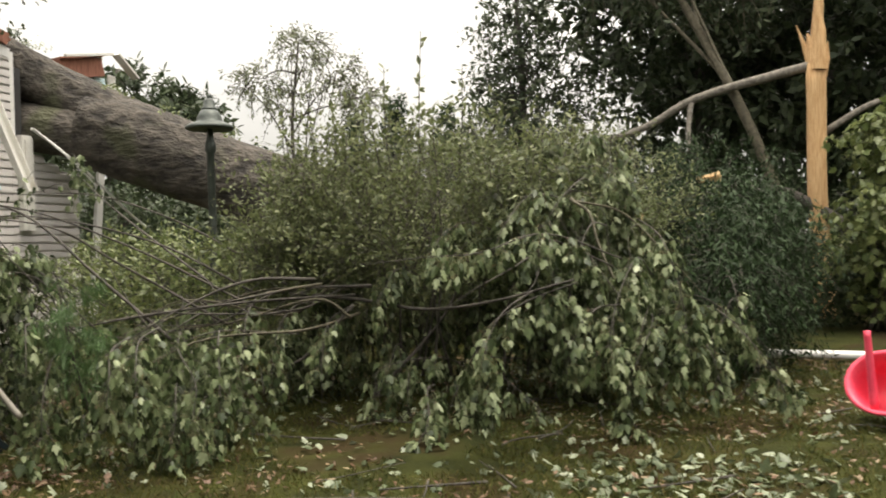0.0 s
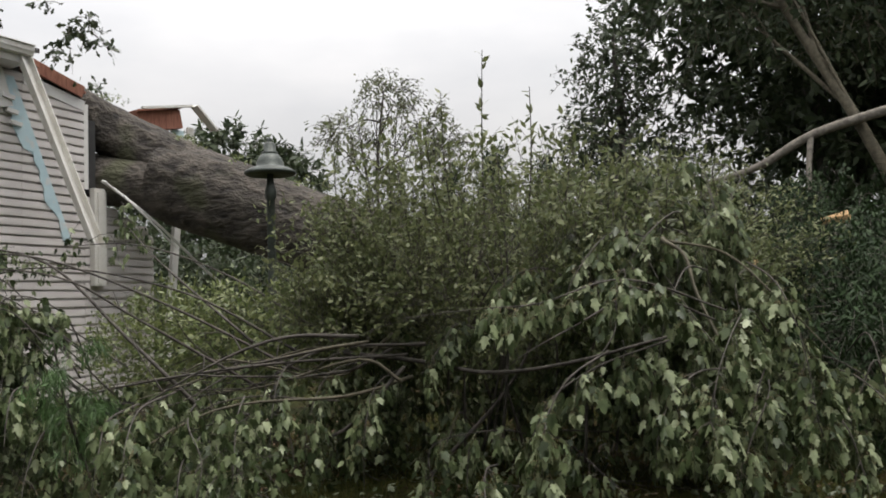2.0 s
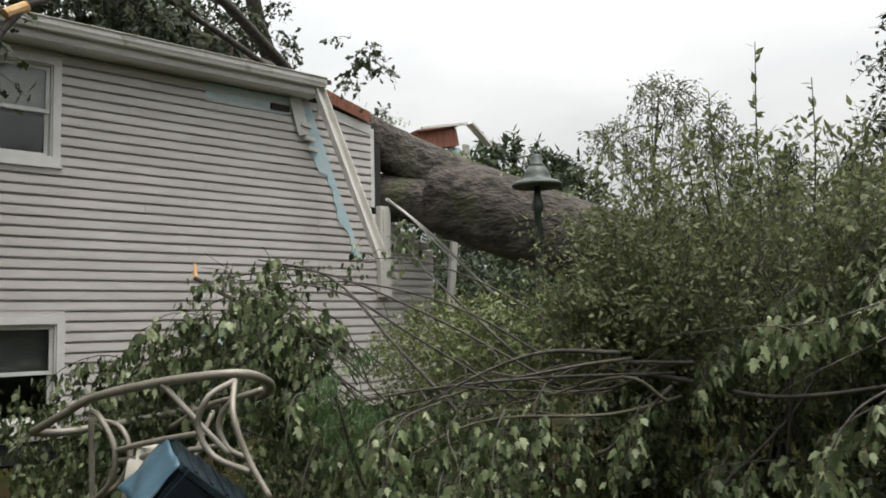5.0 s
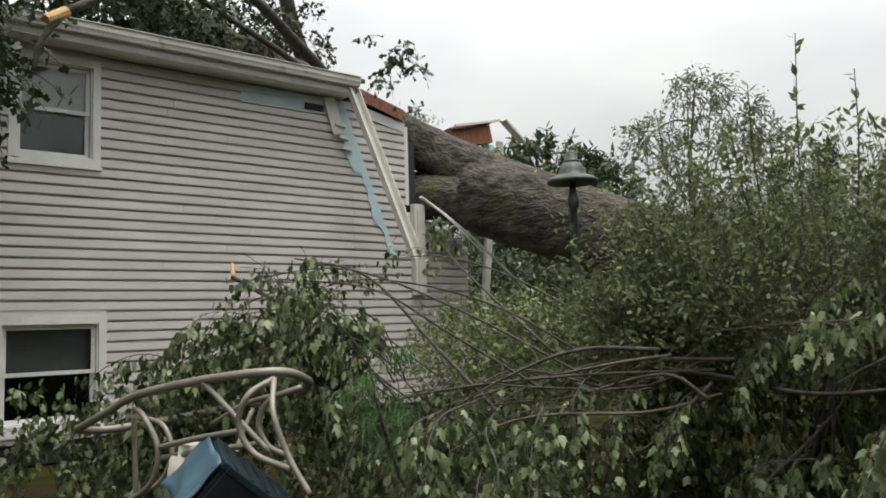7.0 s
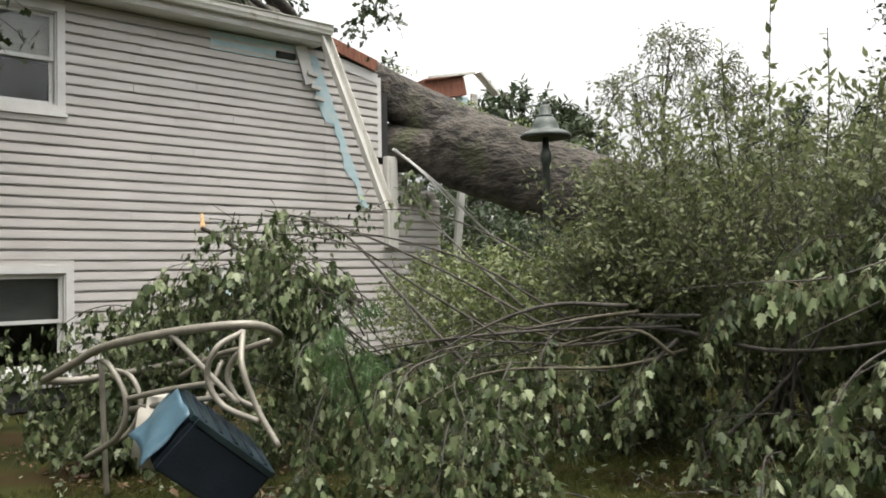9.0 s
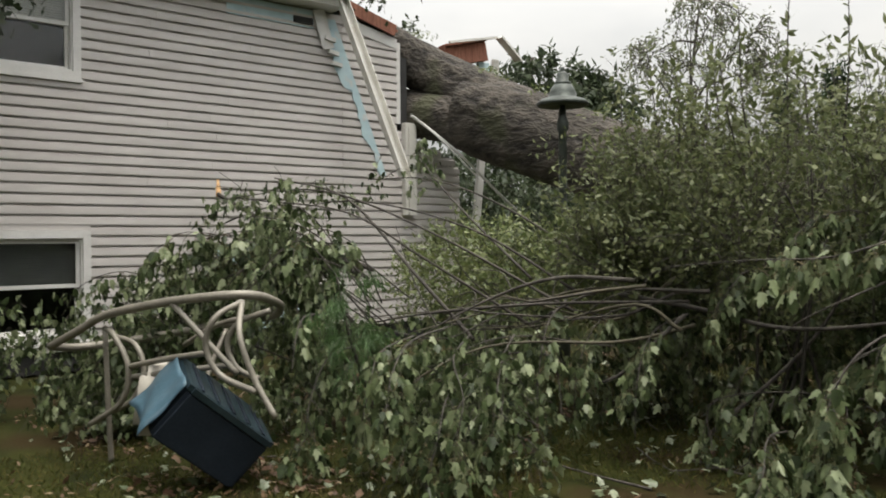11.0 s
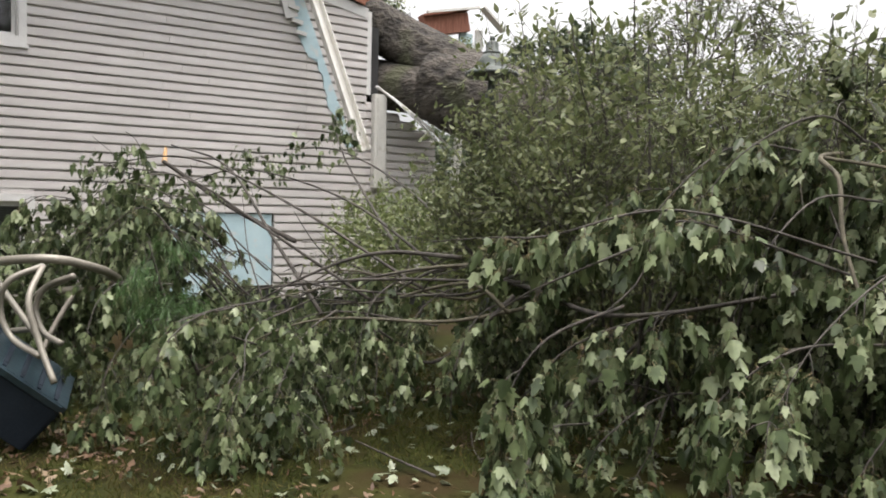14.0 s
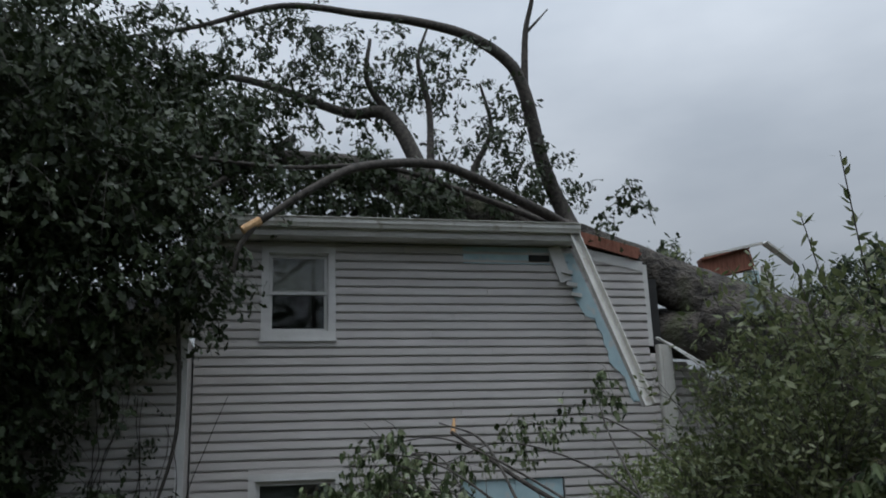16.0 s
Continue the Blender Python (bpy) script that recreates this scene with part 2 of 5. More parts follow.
def box(lo, hi, bevel=0.0):
    """A box with chamfered upright edges where a bevel is given."""
    (x0, y0, z0), (x1, y1, z1) = lo, hi
    b = bevel
    if b <= 0:
        ring = [(x0, y0), (x1, y0), (x1, y1), (x0, y1)]
    else:
        ring = [(x0 + b, y0), (x1 - b, y0), (x1, y0 + b), (x1, y1 - b), (x1 - b, y1), (x0 + b, y1), (x0, y1 - b), (x0, y0 + b)]
    n = len(ring)
    verts = [(x, y, z0) for x, y in ring] + [(x, y, z1) for x, y in ring]
    faces = [tuple(reversed(range(n))), tuple(range(n, 2 * n))] + [(i, (i + 1) % n, n + (i + 1) % n, n + i) for i in range(n)]
    return np.array(verts, float), faces


def sweep(profile, a, b, up=(0, 0, 1)):
    """A closed profile (u, v) run straight from a to b; u is across, v is up."""
    a, b = np.array(a, float), np.array(b, float)
    d = (b - a) / np.linalg.norm(b - a)
    u = np.cross(d, up)
    u /= np.linalg.norm(u)
    v = np.cross(u, d)
    n = len(profile)
    verts = [p + u * s + v * t for p in (a, b) for s, t in profile]
    faces = [tuple(range(n)), tuple(reversed(range(n, 2 * n)))] + [(i, n + i, n + (i + 1) % n, (i + 1) % n) for i in range(n)]
    return np.array(verts), faces


def spline(points, steps=6):
    """A smooth line through the points (Catmull-Rom)."""
    p = np.array(points, float)
    p = np.concatenate([[2 * p[0] - p[1]], p, [2 * p[-1] - p[-2]]])
    out = []
    for i in range(1, len(p) - 2):
        for s in np.arange(steps) / steps:
            a, b, c, d = p[i - 1 : i + 3]
            out.append(0.5 * (2 * b + (c - a) * s + (2 * a - 5 * b + 4 * c - d) * s * s + (3 * b - a - 3 * c + d) * s**3))
    out.append(p[-2])
    return np.array(out)


def tube(points, radii, sides=8, rough=0.0, close=False, seed=1):
    """A tapered tube along points; rough gives it knots and hollows."""
    p = np.array(points, float)
    n = len(p)
    r = np.interp(np.linspace(0, 1, n), np.linspace(0, 1, len(np.atleast_1d(radii))), np.atleast_1d(radii)) if np.ndim(radii) else np.full(n, radii)
    d = np.gradient(p, axis=0) if not close else np.roll(p, -1, 0) - np.roll(p, 1, 0)
    d /= np.linalg.norm(d, axis=1)[:, None] + 1e-9
    u = np.cross(d[0], (0.13, 0.21, 0.97))
    if np.linalg.norm(u) < 0.1:
        u = np.cross(d[0], (1, 0, 0))
    g = np.random.default_rng(seed)
    verts = []
    phase, ang = g.uniform(0, 6.28, 6), np.arange(sides) / sides * 2 * math.pi
    for i in range(n):
        u = u - d[i] * (u @ d[i])
        u /= np.linalg.norm(u)
        w = np.cross(d[i], u)
        rr = r[i] * np.ones(sides)
        if rough:
            rr = rr * (1 + rough * (np.sin(3 * ang + phase[0] + i * 0.07) + 0.7 * np.sin(5 * ang + phase[1] - i * 0.11) + 0.6 * np.sin(9 * ang + phase[2]) + g.normal(0, 0.35, sides)))
        verts.append(p[i] + rr[:, None] * (np.cos(ang)[:, None] * u + np.sin(ang)[:, None] * w))
    verts = np.concatenate(verts)
    faces = []
    for i in range(n if close else n - 1):
        k = ((i + 1) % n) * sides
        for j in range(sides):
            faces.append((i * sides + j, i * sides + (j + 1) % sides, k + (j + 1) % sides, k + j))
    if not close:
        faces += [tuple(reversed(range(sides))), tuple(range((n - 1) * sides, n * sides))]
    return verts, faces


def lathe(profile, at, sides=20):
    """A body of revolution round an upright line: profile rows of radius, height."""
    ang = np.arange(sides) / sides * 2 * math.pi
    verts = [(at[0] + r * math.cos(a), at[1] + r * math.sin(a), at[2] + h) for r, h in profile for a in ang]
    n = len(profile)
    faces = [(i * sides + j, i * sides + (j + 1) % sides, (i + 1) * sides + (j + 1) % sides, (i + 1) * sides + j) for i in range(n - 1) for j in range(sides)]
    faces += [tuple(reversed(range(sides))), tuple(range((n - 1) * sides, n * sides))]
    return np.array(verts), faces


# Leaf outlines: half the blade, from the stalk (0, 0) to the tip (0, 1), mirrored on the midrib.
MAPLE = [(0.0, 0.0), (0.16, -0.05), (0.37, 0.06), (0.29, 0.2), (0.52, 0.50), (0.25, 0.48), (0.21, 0.72), (0.0, 1.0)]
OVAL = [(0.0, 0.0), (0.2, 0.25), (0.23, 0.5), (0.0, 1.0)]
LANCE = [(0.0, 0.0), (0.14, 0.35), (0.0, 1.0)]
OAKISH = [(0.0, 0.0), (0.2, 0.3), (0.1, 0.42), (0.34, 0.62), (0.0, 1.0)]


def leaf_mesh(name, at, along, facing, size, shape, material, fold=0.25, curl=0.2):
    """Many folded leaves in one mesh. at: stalk ends; along: towards the tip; facing: the upper side."""
    at, along, facing = (np.asarray(a, float) for a in (at, along, facing))
    n = len(at)
    along = along / (np.linalg.norm(along, axis=1)[:, None] + 1e-9)
    side = np.cross(along, facing)
    side /= np.linalg.norm(side, axis=1)[:, None] + 1e-9
    up = np.cross(side, along)
    half = np.array(shape)
    k = len(half)
    flip = half[-2:0:-1] * (-1, 1)
    xy = np.concatenate([half, flip])
    zz = -fold * np.abs(xy[:, 0]) - curl * xy[:, 1] ** 2
    wide = rng.uniform(0.6, 1.1, n)
    local = np.stack([xy[None, :, 0] * wide[:, None], np.repeat(xy[None, :, 1], n, 0), zz[None, :] * rng.uniform(0.2, 1.6, n)[:, None]], -1) * np.asarray(size)[:, None, None]
    verts = at[:, None] + local[..., :1] * side[:, None] + local[..., 1:2] * along[:, None] + local[..., 2:] * up[:, None]
    m = len(xy)
    one = np.array([*range(k)]), np.array([0, *range(k - 1, m)])
    base = (np.arange(n) * m)[:, None]
    loops = np.concatenate([base + one[0], base + one[1]], 1).ravel()
    counts = np.tile([len(one[0]), len(one[1])], n)
    me = bpy.data.meshes.new(name)
    me.vertices.add(n * m)
    me.vertices.foreach_set("co", verts.ravel())
    me.loops.add(len(loops))
    me.loops.foreach_set("vertex_index", loops)
    me.polygons.add(len(counts))
    me.polygons.foreach_set("loop_start", np.concatenate([[0], np.cumsum(counts)[:-1]]))
    me.polygons.foreach_set("loop_total", counts)
    me.materials.append(material)
    me.update(calc_edges=True)
    me.validate()
    return me


NEEDLE = [(0.0, 0.0), (0.022, 0.4), (0.0, 1.0)]


def unit(v):
    return v / (np.linalg.norm(v, axis=-1, keepdims=True) + 1e-9)


def shell_points(lobes, n, inner=0.55):
    """Points in the outer part of ellipsoid lobes (x, y, z, rx, ry, rz), with their outward directions."""
    lobes = np.array(lobes, float)
    weight = (lobes[:, 3] * lobes[:, 4] * lobes[:, 5]) ** (2 / 3)
    pick = rng.choice(len(lobes), n, p=weight / weight.sum())
    d = unit(rng.normal(size=(n, 3)))
    r = rng.uniform(inner, 1.0, n) ** 0.6
    c = lobes[pick]
    pts = c[:, :3] + d * r[:, None] * c[:, 3:]
    return pts, unit(d / c[:, 3:])


def sprays(lobes, n, leaves, length, size, droop=0.9, upright=0.0, inner=0.5, floor=0.02, spread=0.5, gaps=None, gap_scale=1.7, hang=False):
    """Twigs on the lobes with leaves along them: gives twig lines, and for the leaves the stalk, the way and the upper side.
    gaps: twigs are left out where a slow noise lies under this, which opens hollows between the bunches."""
    start, out = shell_points(lobes, n, inner)
    if gaps is not None:
        keep = np.array([noise.noise(tuple(p * gap_scale)) > gaps for p in start])
        start, out = start[keep], out[keep]
        n = len(start)
    ln = rng.uniform(0.5, 1.2, n) * length
    way = unit(out * 0.8 + rng.normal(0, 0.5, (n, 3)) + np.array([0, 0, upright]))
    s = np.linspace(0, 1, 5)
    lines = start[:, None] + way[:, None] * (ln[:, None] * s)[..., None]
    lines[..., 2] -= droop * ln[:, None] * s**2
    lines[..., 2] = np.maximum(lines[..., 2], floor)
    k = leaves
    f = rng.uniform(0.15, 1.0, (n, k))
    i = np.minimum((f * 4).astype(int), 3)
    g = f * 4 - i
    rows = np.arange(n)[:, None]
    at = lines[rows, i] * (1 - g)[..., None] + lines[rows, i + 1] * g[..., None]
    tangent = unit(lines[rows, i + 1] - lines[rows, i])
    at = at + rng.normal(0, 0.03 * spread / 0.5, at.shape)
    along = unit(tangent * 0.5 + rng.normal(0, spread, at.shape) + np.array([0, 0, -droop]))
    if hang:
        along = unit(tangent * 0.3 + rng.normal(0, 0.42, at.shape) + np.array([0, 0, -1.0]))
        facing = unit(out[:, None] * 0.45 + rng.normal(0, 0.6, at.shape) + np.array([0, 0, 0.35]))
    else:
        facing = unit(out[:, None] * 0.7 + rng.normal(0, 0.45, at.shape) + np.array([0, 0, 0.5]))
    at, along, facing = at.reshape(-1, 3), along.reshape(-1, 3), facing.reshape(-1, 3)
    sz = rng.uniform(0.6, 1.2, len(at)) * size
    ok = at[:, 2] - np.maximum(0, -along[:, 2]) * sz > floor - 0.03
    return lines, at[ok], along[ok], facing[ok], sz[ok]


def bunches(parent, lobes, n, leaves, size, shape, material, drop=0.3, fat=0.05, gaps=None, floor=0.02, wood=None):
    """Hanging bunches of leaves on the outside of the lobes, each on its own drooping twig."""
    c, out = shell_points(lobes, n, 0.8)
    if gaps is not None:
        keep = np.array([noise.noise(tuple(p * 1.5)) > gaps for p in c])
        c, out = c[keep], out[keep]
    c[:, 2] = np.maximum(c[:, 2], floor + 0.15)
    n = len(c)
    k = rng.uniform(0.6, 1.3, n)[:, None] * drop
    flat = unit(out * (1, 1, 0.15) + rng.normal(0, 0.25, (n, 3)))
    down = np.array([0, 0, 1.0])
    lines = np.stack([c - flat * k * 1.3 + down * k * 0.15, c - flat * k * 0.5 + down * k * 0.22, c, c + flat * k * 0.3 - down * k * 0.5, c + flat * k * 0.38 - down * k * 1.15], 1)
    lines[..., 2] = np.maximum(lines[..., 2], floor)
    f = 4 * (0.32 + 0.68 * rng.random((n, leaves)) ** 0.8)
    i = np.minimum(f.astype(int), 3)
    g = (f - i)[..., None]
    rows = np.arange(n)[:, None]
    at = lines[rows, i] * (1 - g) + lines[rows, i + 1] * g + rng.normal(0, fat, (n, leaves, 3))
    tangent = unit(lines[rows, i + 1] - lines[rows, i])
    along = unit(tangent * 0.35 + flat[:, None] * 0.25 + rng.normal(0, 0.38, at.shape) - down * 0.9)
    facing = unit(flat[:, None] * 0.8 + rng.normal(0, 0.55, at.shape) + down * 0.55)
    at, along, facing = (a.reshape(-1, 3) for a in (at, along, facing))
    sz = rng.uniform(0.6, 1.2, len(at)) * size
    ok = at[:, 2] + along[:, 2] * sz > floor - 0.02
    off = np.array(parent.location)
    put_mesh("foliage", leaf_mesh("foliage", at[ok] - off, along[ok], facing[ok], sz[ok], shape, material, 0.75, 0.5), parent, kind="stuff")
    put_mesh("twig_work", twig_mesh("twig_work", lines - off, 0.0032, wood or M_LIMB), parent, kind="stuff")


def hung_lines(parent, arches, step, leaves, size, material, twig=0.24, floor=0.02, radius=0.0065, gap=-0.1, wood=None):
    """Arched boughs with side twigs that droop; at the nodes of each twig stalked maple leaves spread and hang in tight bunches."""
    spots = []
    for i, pts in enumerate(arches):
        line = spline(pts, 8)
        limb(parent, pts, [radius, radius * 0.3], wood, 6, "bough", seed=200 + i)
        cum = np.concatenate([[0], np.cumsum(np.linalg.norm(np.diff(line, axis=0), axis=1))])
        d = np.append(np.arange(0.28 * cum[-1], cum[-1], step) + rng.uniform(0, step), [cum[-1]] * 3)
        p = np.stack([np.interp(d, cum, line[:, k]) for k in range(3)], 1)
        g = unit(np.gradient(line, axis=0))
        t = np.stack([np.interp(d, cum, g[:, k]) for k in range(3)], 1)
        spots.append(np.concatenate([p, t], 1))
    spots = np.concatenate(spots)
    spots = spots[np.array([noise.noise((p[0] * 2.1, p[1] * 2.1, p[2] * 2.1 + 7)) > gap for p in spots])]
    c, t = spots[:, :3], spots[:, 3:]
    n = len(c)
    down = np.array([0, 0, -1.0])
    side = unit(np.cross(t, (0, 0, 1.0))) * rng.choice([-1, 1], n)[:, None]
    flat = unit(side * rng.uniform(0.3, 1.0, (n, 1)) + t * rng.uniform(0.2, 1.0, (n, 1)) + rng.normal(0, 0.2, (n, 3)))
    k = rng.uniform(0.45, 1.35, n)[:, None] * twig
    s = np.linspace(0, 1, 5)[None, :, None]
    lines = c[:, None] + flat[:, None] * k[:, None] * (s - 0.35 * s**2) + down * k[:, None] * (0.75 * s**2 - 0.08 * s)
    lines[..., 2] = np.maximum(lines[..., 2], floor)
    f = 4 * np.sort(np.where(rng.random((n, leaves)) < 0.5, rng.uniform(0.82, 1.0, (n, leaves)), rng.uniform(0.3, 0.85, (n, leaves))), 1)
    i = np.minimum(f.astype(int), 3)
    w = (f - i)[..., None]
    rows = np.arange(n)[:, None]
    node = lines[rows, i] * (1 - w) + lines[rows, i + 1] * w
    tangent = unit(lines[rows, i + 1] - lines[rows, i])
    spread = rng.normal(0, 1, node.shape)
    spread = unit(spread - tangent * (spread * tangent).sum(-1, keepdims=True))
    stalk = unit(spread + tangent * 0.6)
    at = node + stalk * rng.uniform(0.025, 0.065, (n, leaves, 1))
    along = unit(stalk * rng.uniform(0.3, 1.1, (n, leaves, 1)) + tangent * 0.2 + down * 0.7 + rng.normal(0, 0.22, at.shape))
    facing = unit(spread * 0.5 - down * 0.9 + rng.normal(0, 0.35, at.shape))
    pet = np.stack([node, node * 0.5 + at * 0.5 - down * 0.006, at], 2).reshape(-1, 3, 3)
    at, along, facing = (a.reshape(-1, 3) for a in (at, along, facing))
    sz = rng.uniform(0.6, 1.2, len(at)) * size
    ok = at[:, 2] + along[:, 2] * sz > floor - 0.02
    off = np.array(parent.location)
    put_mesh("foliage", leaf_mesh("foliage", at[ok] - off, along[ok], facing[ok], sz[ok], MAPLE, material, 0.6, 0.45), parent, kind="stuff")
    put_mesh("twig_work", twig_mesh("twig_work", lines - off, 0.003, wood or M_LIMB), parent, kind="stuff")
    put_mesh("stalk_work", twig_mesh("stalk_work", pet[ok] - off, 0.0012, M_STALK), parent, kind="stuff")


def arches_over(n, roots, fronts, rise=(0.15, 0.6), tip=(-0.5, -0.1)):
    """Random arched lines from one box of places to another; each rises in the middle and droops at its tip."""
    (a0, a1), (b0, b1) = roots, fronts
    out = []
    for _ in range(n):
        a, b = rng.uniform(a0, a1), rng.uniform(b0, b1)
        h = rng.uniform(*rise)
        out.append([a, a * 0.6 + b * 0.4 + (0, 0, h) + rng.normal(0, 0.08, 3), a * 0.2 + b * 0.8 + (0, 0, h * 0.6) + rng.normal(0, 0.06, 3), np.maximum(b + (0, 0, rng.uniform(*tip) * 0.4), (-99, -99, 0.08))])
    return out


def twig_mesh(name, lines, radius, material):
    """All thin twigs of a crown as three-sided tubes in one mesh."""
    n, k, _ = lines.shape
    d = unit(np.gradient(lines, axis=1))
    u = unit(np.cross(d, np.array([0.3, 0.5, 0.81])))
    w = np.cross(d, u)
    r = (radius * np.linspace(1, 0.35, k))[None, :, None, None]
    ang = np.array([0, 2.1, 4.2])
    verts = lines[:, :, None] + r * (np.cos(ang)[:, None] * u[:, :, None] + np.sin(ang)[:, None] * w[:, :, None])
    a = (np.arange(n)[:, None, None] * k + np.arange(k - 1)[None, :, None]) * 3
    j = np.arange(3)
    quads = np.stack([a + j, a + (j + 1) % 3, a + 3 + (j + 1) % 3, a + 3 + j], -1).reshape(-1, 4)
    me = bpy.data.meshes.new(name)
    me.vertices.add(n * k * 3)
    me.vertices.foreach_set("co", verts.ravel())
    me.loops.add(quads.size)
    me.loops.foreach_set("vertex_index", quads.ravel())
    me.polygons.add(len(quads))
    me.polygons.foreach_set("loop_start", np.arange(len(quads)) * 4)
    me.polygons.foreach_set("loop_total", np.full(len(quads), 4))
    me.materials.append(material)
    me.update(calc_edges=True)
    return me


def crown(parent, lobes, n, leaves, length, size, shape, material, twig=0.004, wood=None, fold=0.25, curl=0.2, **more):
    """Foliage of one plant under its thing: a mesh of leaves and one of the twigs that bear them."""
    lines, at, along, facing, sz = sprays(lobes, n, leaves, length, size, **more)
    off = np.array(parent.location)
    fo = put_mesh("foliage", leaf_mesh("foliage", at - off, along, facing, sz, shape, material, fold, curl), parent, kind="stuff")
    if twig:
        put_mesh("twig_work", twig_mesh("twig_work", lines - off, twig, wood or M_LIMB), parent, kind="stuff")
    return fo


def limb(parent, points, radii, material=None, sides=8, name="limb", rough=0.04, seed=1, label=""):
    return part(name, tube(spline(points), radii, sides, rough, seed=seed), material or M_LIMB, parent, label, smooth=True)


# ---- ground ----
def make_ground():
    n = 160
    s = np.linspace(-1, 1, n)
    c = np.sign(s) * (np.abs(s) * 14 + np.abs(s) ** 6 * 900)
    xs, ys = np.meshgrid(c - 1, c + 7)
    zs = np.zeros_like(xs)
    for i in range(n):
        for j in range(n):
            x, y = xs[i, j], ys[i, j]
            near = math.exp(-((x + 2) ** 2 + (y - 5) ** 2) / 900)
            zs[i, j] = near * 0.035 * (noise.noise((x * 0.9, y * 0.9, 0)) - 0.3) + (1 - near) * 0.5 * noise.noise((x * 0.02, y * 0.02, 3))
            zs[i, j] -= 0.01
    verts = np.stack([xs, ys, zs], -1).reshape(-1, 3)
    faces = [(i * n + j, i * n + j + 1, (i + 1) * n + j + 1, (i + 1) * n + j) for i in range(n - 1) for j in range(n - 1)]
    put_mesh("ground", mesh_of("ground", verts, faces, M_GROUND, True), label="patchy wet lawn with bare brown soil", category="ground", kind="structure")


make_ground()

# ---- house ----
W = -9.03          # outer face of the sided wall
ROW = 0.1133       # height of a siding course
house = root("house", (W, 6.5, 0), "grey-white vinyl-sided two-storey house crushed at its corner", "house")
WINDOWS = [(3.98, 4.92, 3.165, 4.36), (3.87, 5.0, 0.33, 1.53)]   # y0, y1, z0, z1 of the outer trims


TORN = [(6.47, 7.86, 0.25, 1.36)]   # siding stripped off here


def pierced(y0, y1, z0, z1, holes, x0, x1):
    """Boxes that fill a wall rectangle round its holes."""
    out, ys = [], sorted({y0, y1, *(v for h in holes for v in h[:2] if y0 < v < y1)})
    for a, b in zip(ys, ys[1:]):
        zs = sorted([(h[2], h[3]) for h in holes if h[0] < (a + b) / 2 < h[1]])
        low = z0
        for c, d in zs:
            out.append(box((x0, a, low), (x1, b, c)))
            low = d
        out.append(box((x0, a, low), (x1, b, z1)))
    return join(*out)


HOLES = [(a + 0.075, b - 0.075, c + 0.075, d - 0.075) for a, b, c, d in WINDOWS]
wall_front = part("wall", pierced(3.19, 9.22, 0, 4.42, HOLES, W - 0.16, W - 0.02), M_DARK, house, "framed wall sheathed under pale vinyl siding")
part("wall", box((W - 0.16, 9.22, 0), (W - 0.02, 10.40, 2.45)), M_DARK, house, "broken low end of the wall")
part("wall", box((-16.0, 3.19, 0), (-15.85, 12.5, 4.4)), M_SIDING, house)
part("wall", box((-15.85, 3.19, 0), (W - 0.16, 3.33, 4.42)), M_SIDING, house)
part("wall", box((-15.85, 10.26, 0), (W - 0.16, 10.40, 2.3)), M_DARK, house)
# partitions and ceiling added so no sky brightens the windows from behind
part("added_dark_partition", box((-12.2, 3.33, 0), (-12.05, 9.2, 4.42)), M_DARK, house)
part("added_dark_partition", box((-12.05, 6.1, 0), (W - 0.16, 6.2, 4.42)), M_DARK, house)
part("added_dark_ceiling", box((-15.85, 3.33, 4.43), (W - 0.02, 8.3, 4.5)), M_DARK, house)
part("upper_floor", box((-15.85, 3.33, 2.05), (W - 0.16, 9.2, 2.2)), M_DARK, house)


def course(y0, y1, z, tilt=0.0):
    """One lapped course of siding, thicker at its lower edge, with a small drip lip."""
    prof = [(-0.02, 0.004), (0.008, 0.004), (0.012, -0.005), (0.030, -0.005), (0.032, 0.006), (0.026, ROW - 0.033), (-0.002, ROW - 0.020), (-0.005, ROW + 0.002), (-0.02, ROW + 0.002)]
    verts, n = [], len(prof)
    for y, dz in ((y0, 0.0), (y1, tilt)):
        verts += [(W + u, y, z + v + dz) for u, v in prof]
    faces = [tuple(reversed(range(n))), tuple(range(n, 2 * n))] + [(i, (i + 1) % n, n + (i + 1) % n, n + i) for i in range(n)]
    return verts, faces


def spans(y0, y1, z0, z1):
    """The stretch of a course that no window trim covers."""
    out = [(y0, y1)]
    for a, b, c, d in WINDOWS + TORN:
        if z1 > c + 0.03 and z0 < d - 0.03:
            out = [p for s, e in out for p in ((s, min(e, a)), (max(s, b), e)) if p[1] - p[0] > 0.01]
    return out


def top_at(y):
    """The upper edge of the siding: level under the eave, broken down beyond it."""
    return 4.42 if y < 8.3 else 4.42 - (y - 8.3) * 0.21 if y < 9.22 else 3.02 - (y - 9.22) * 0.42


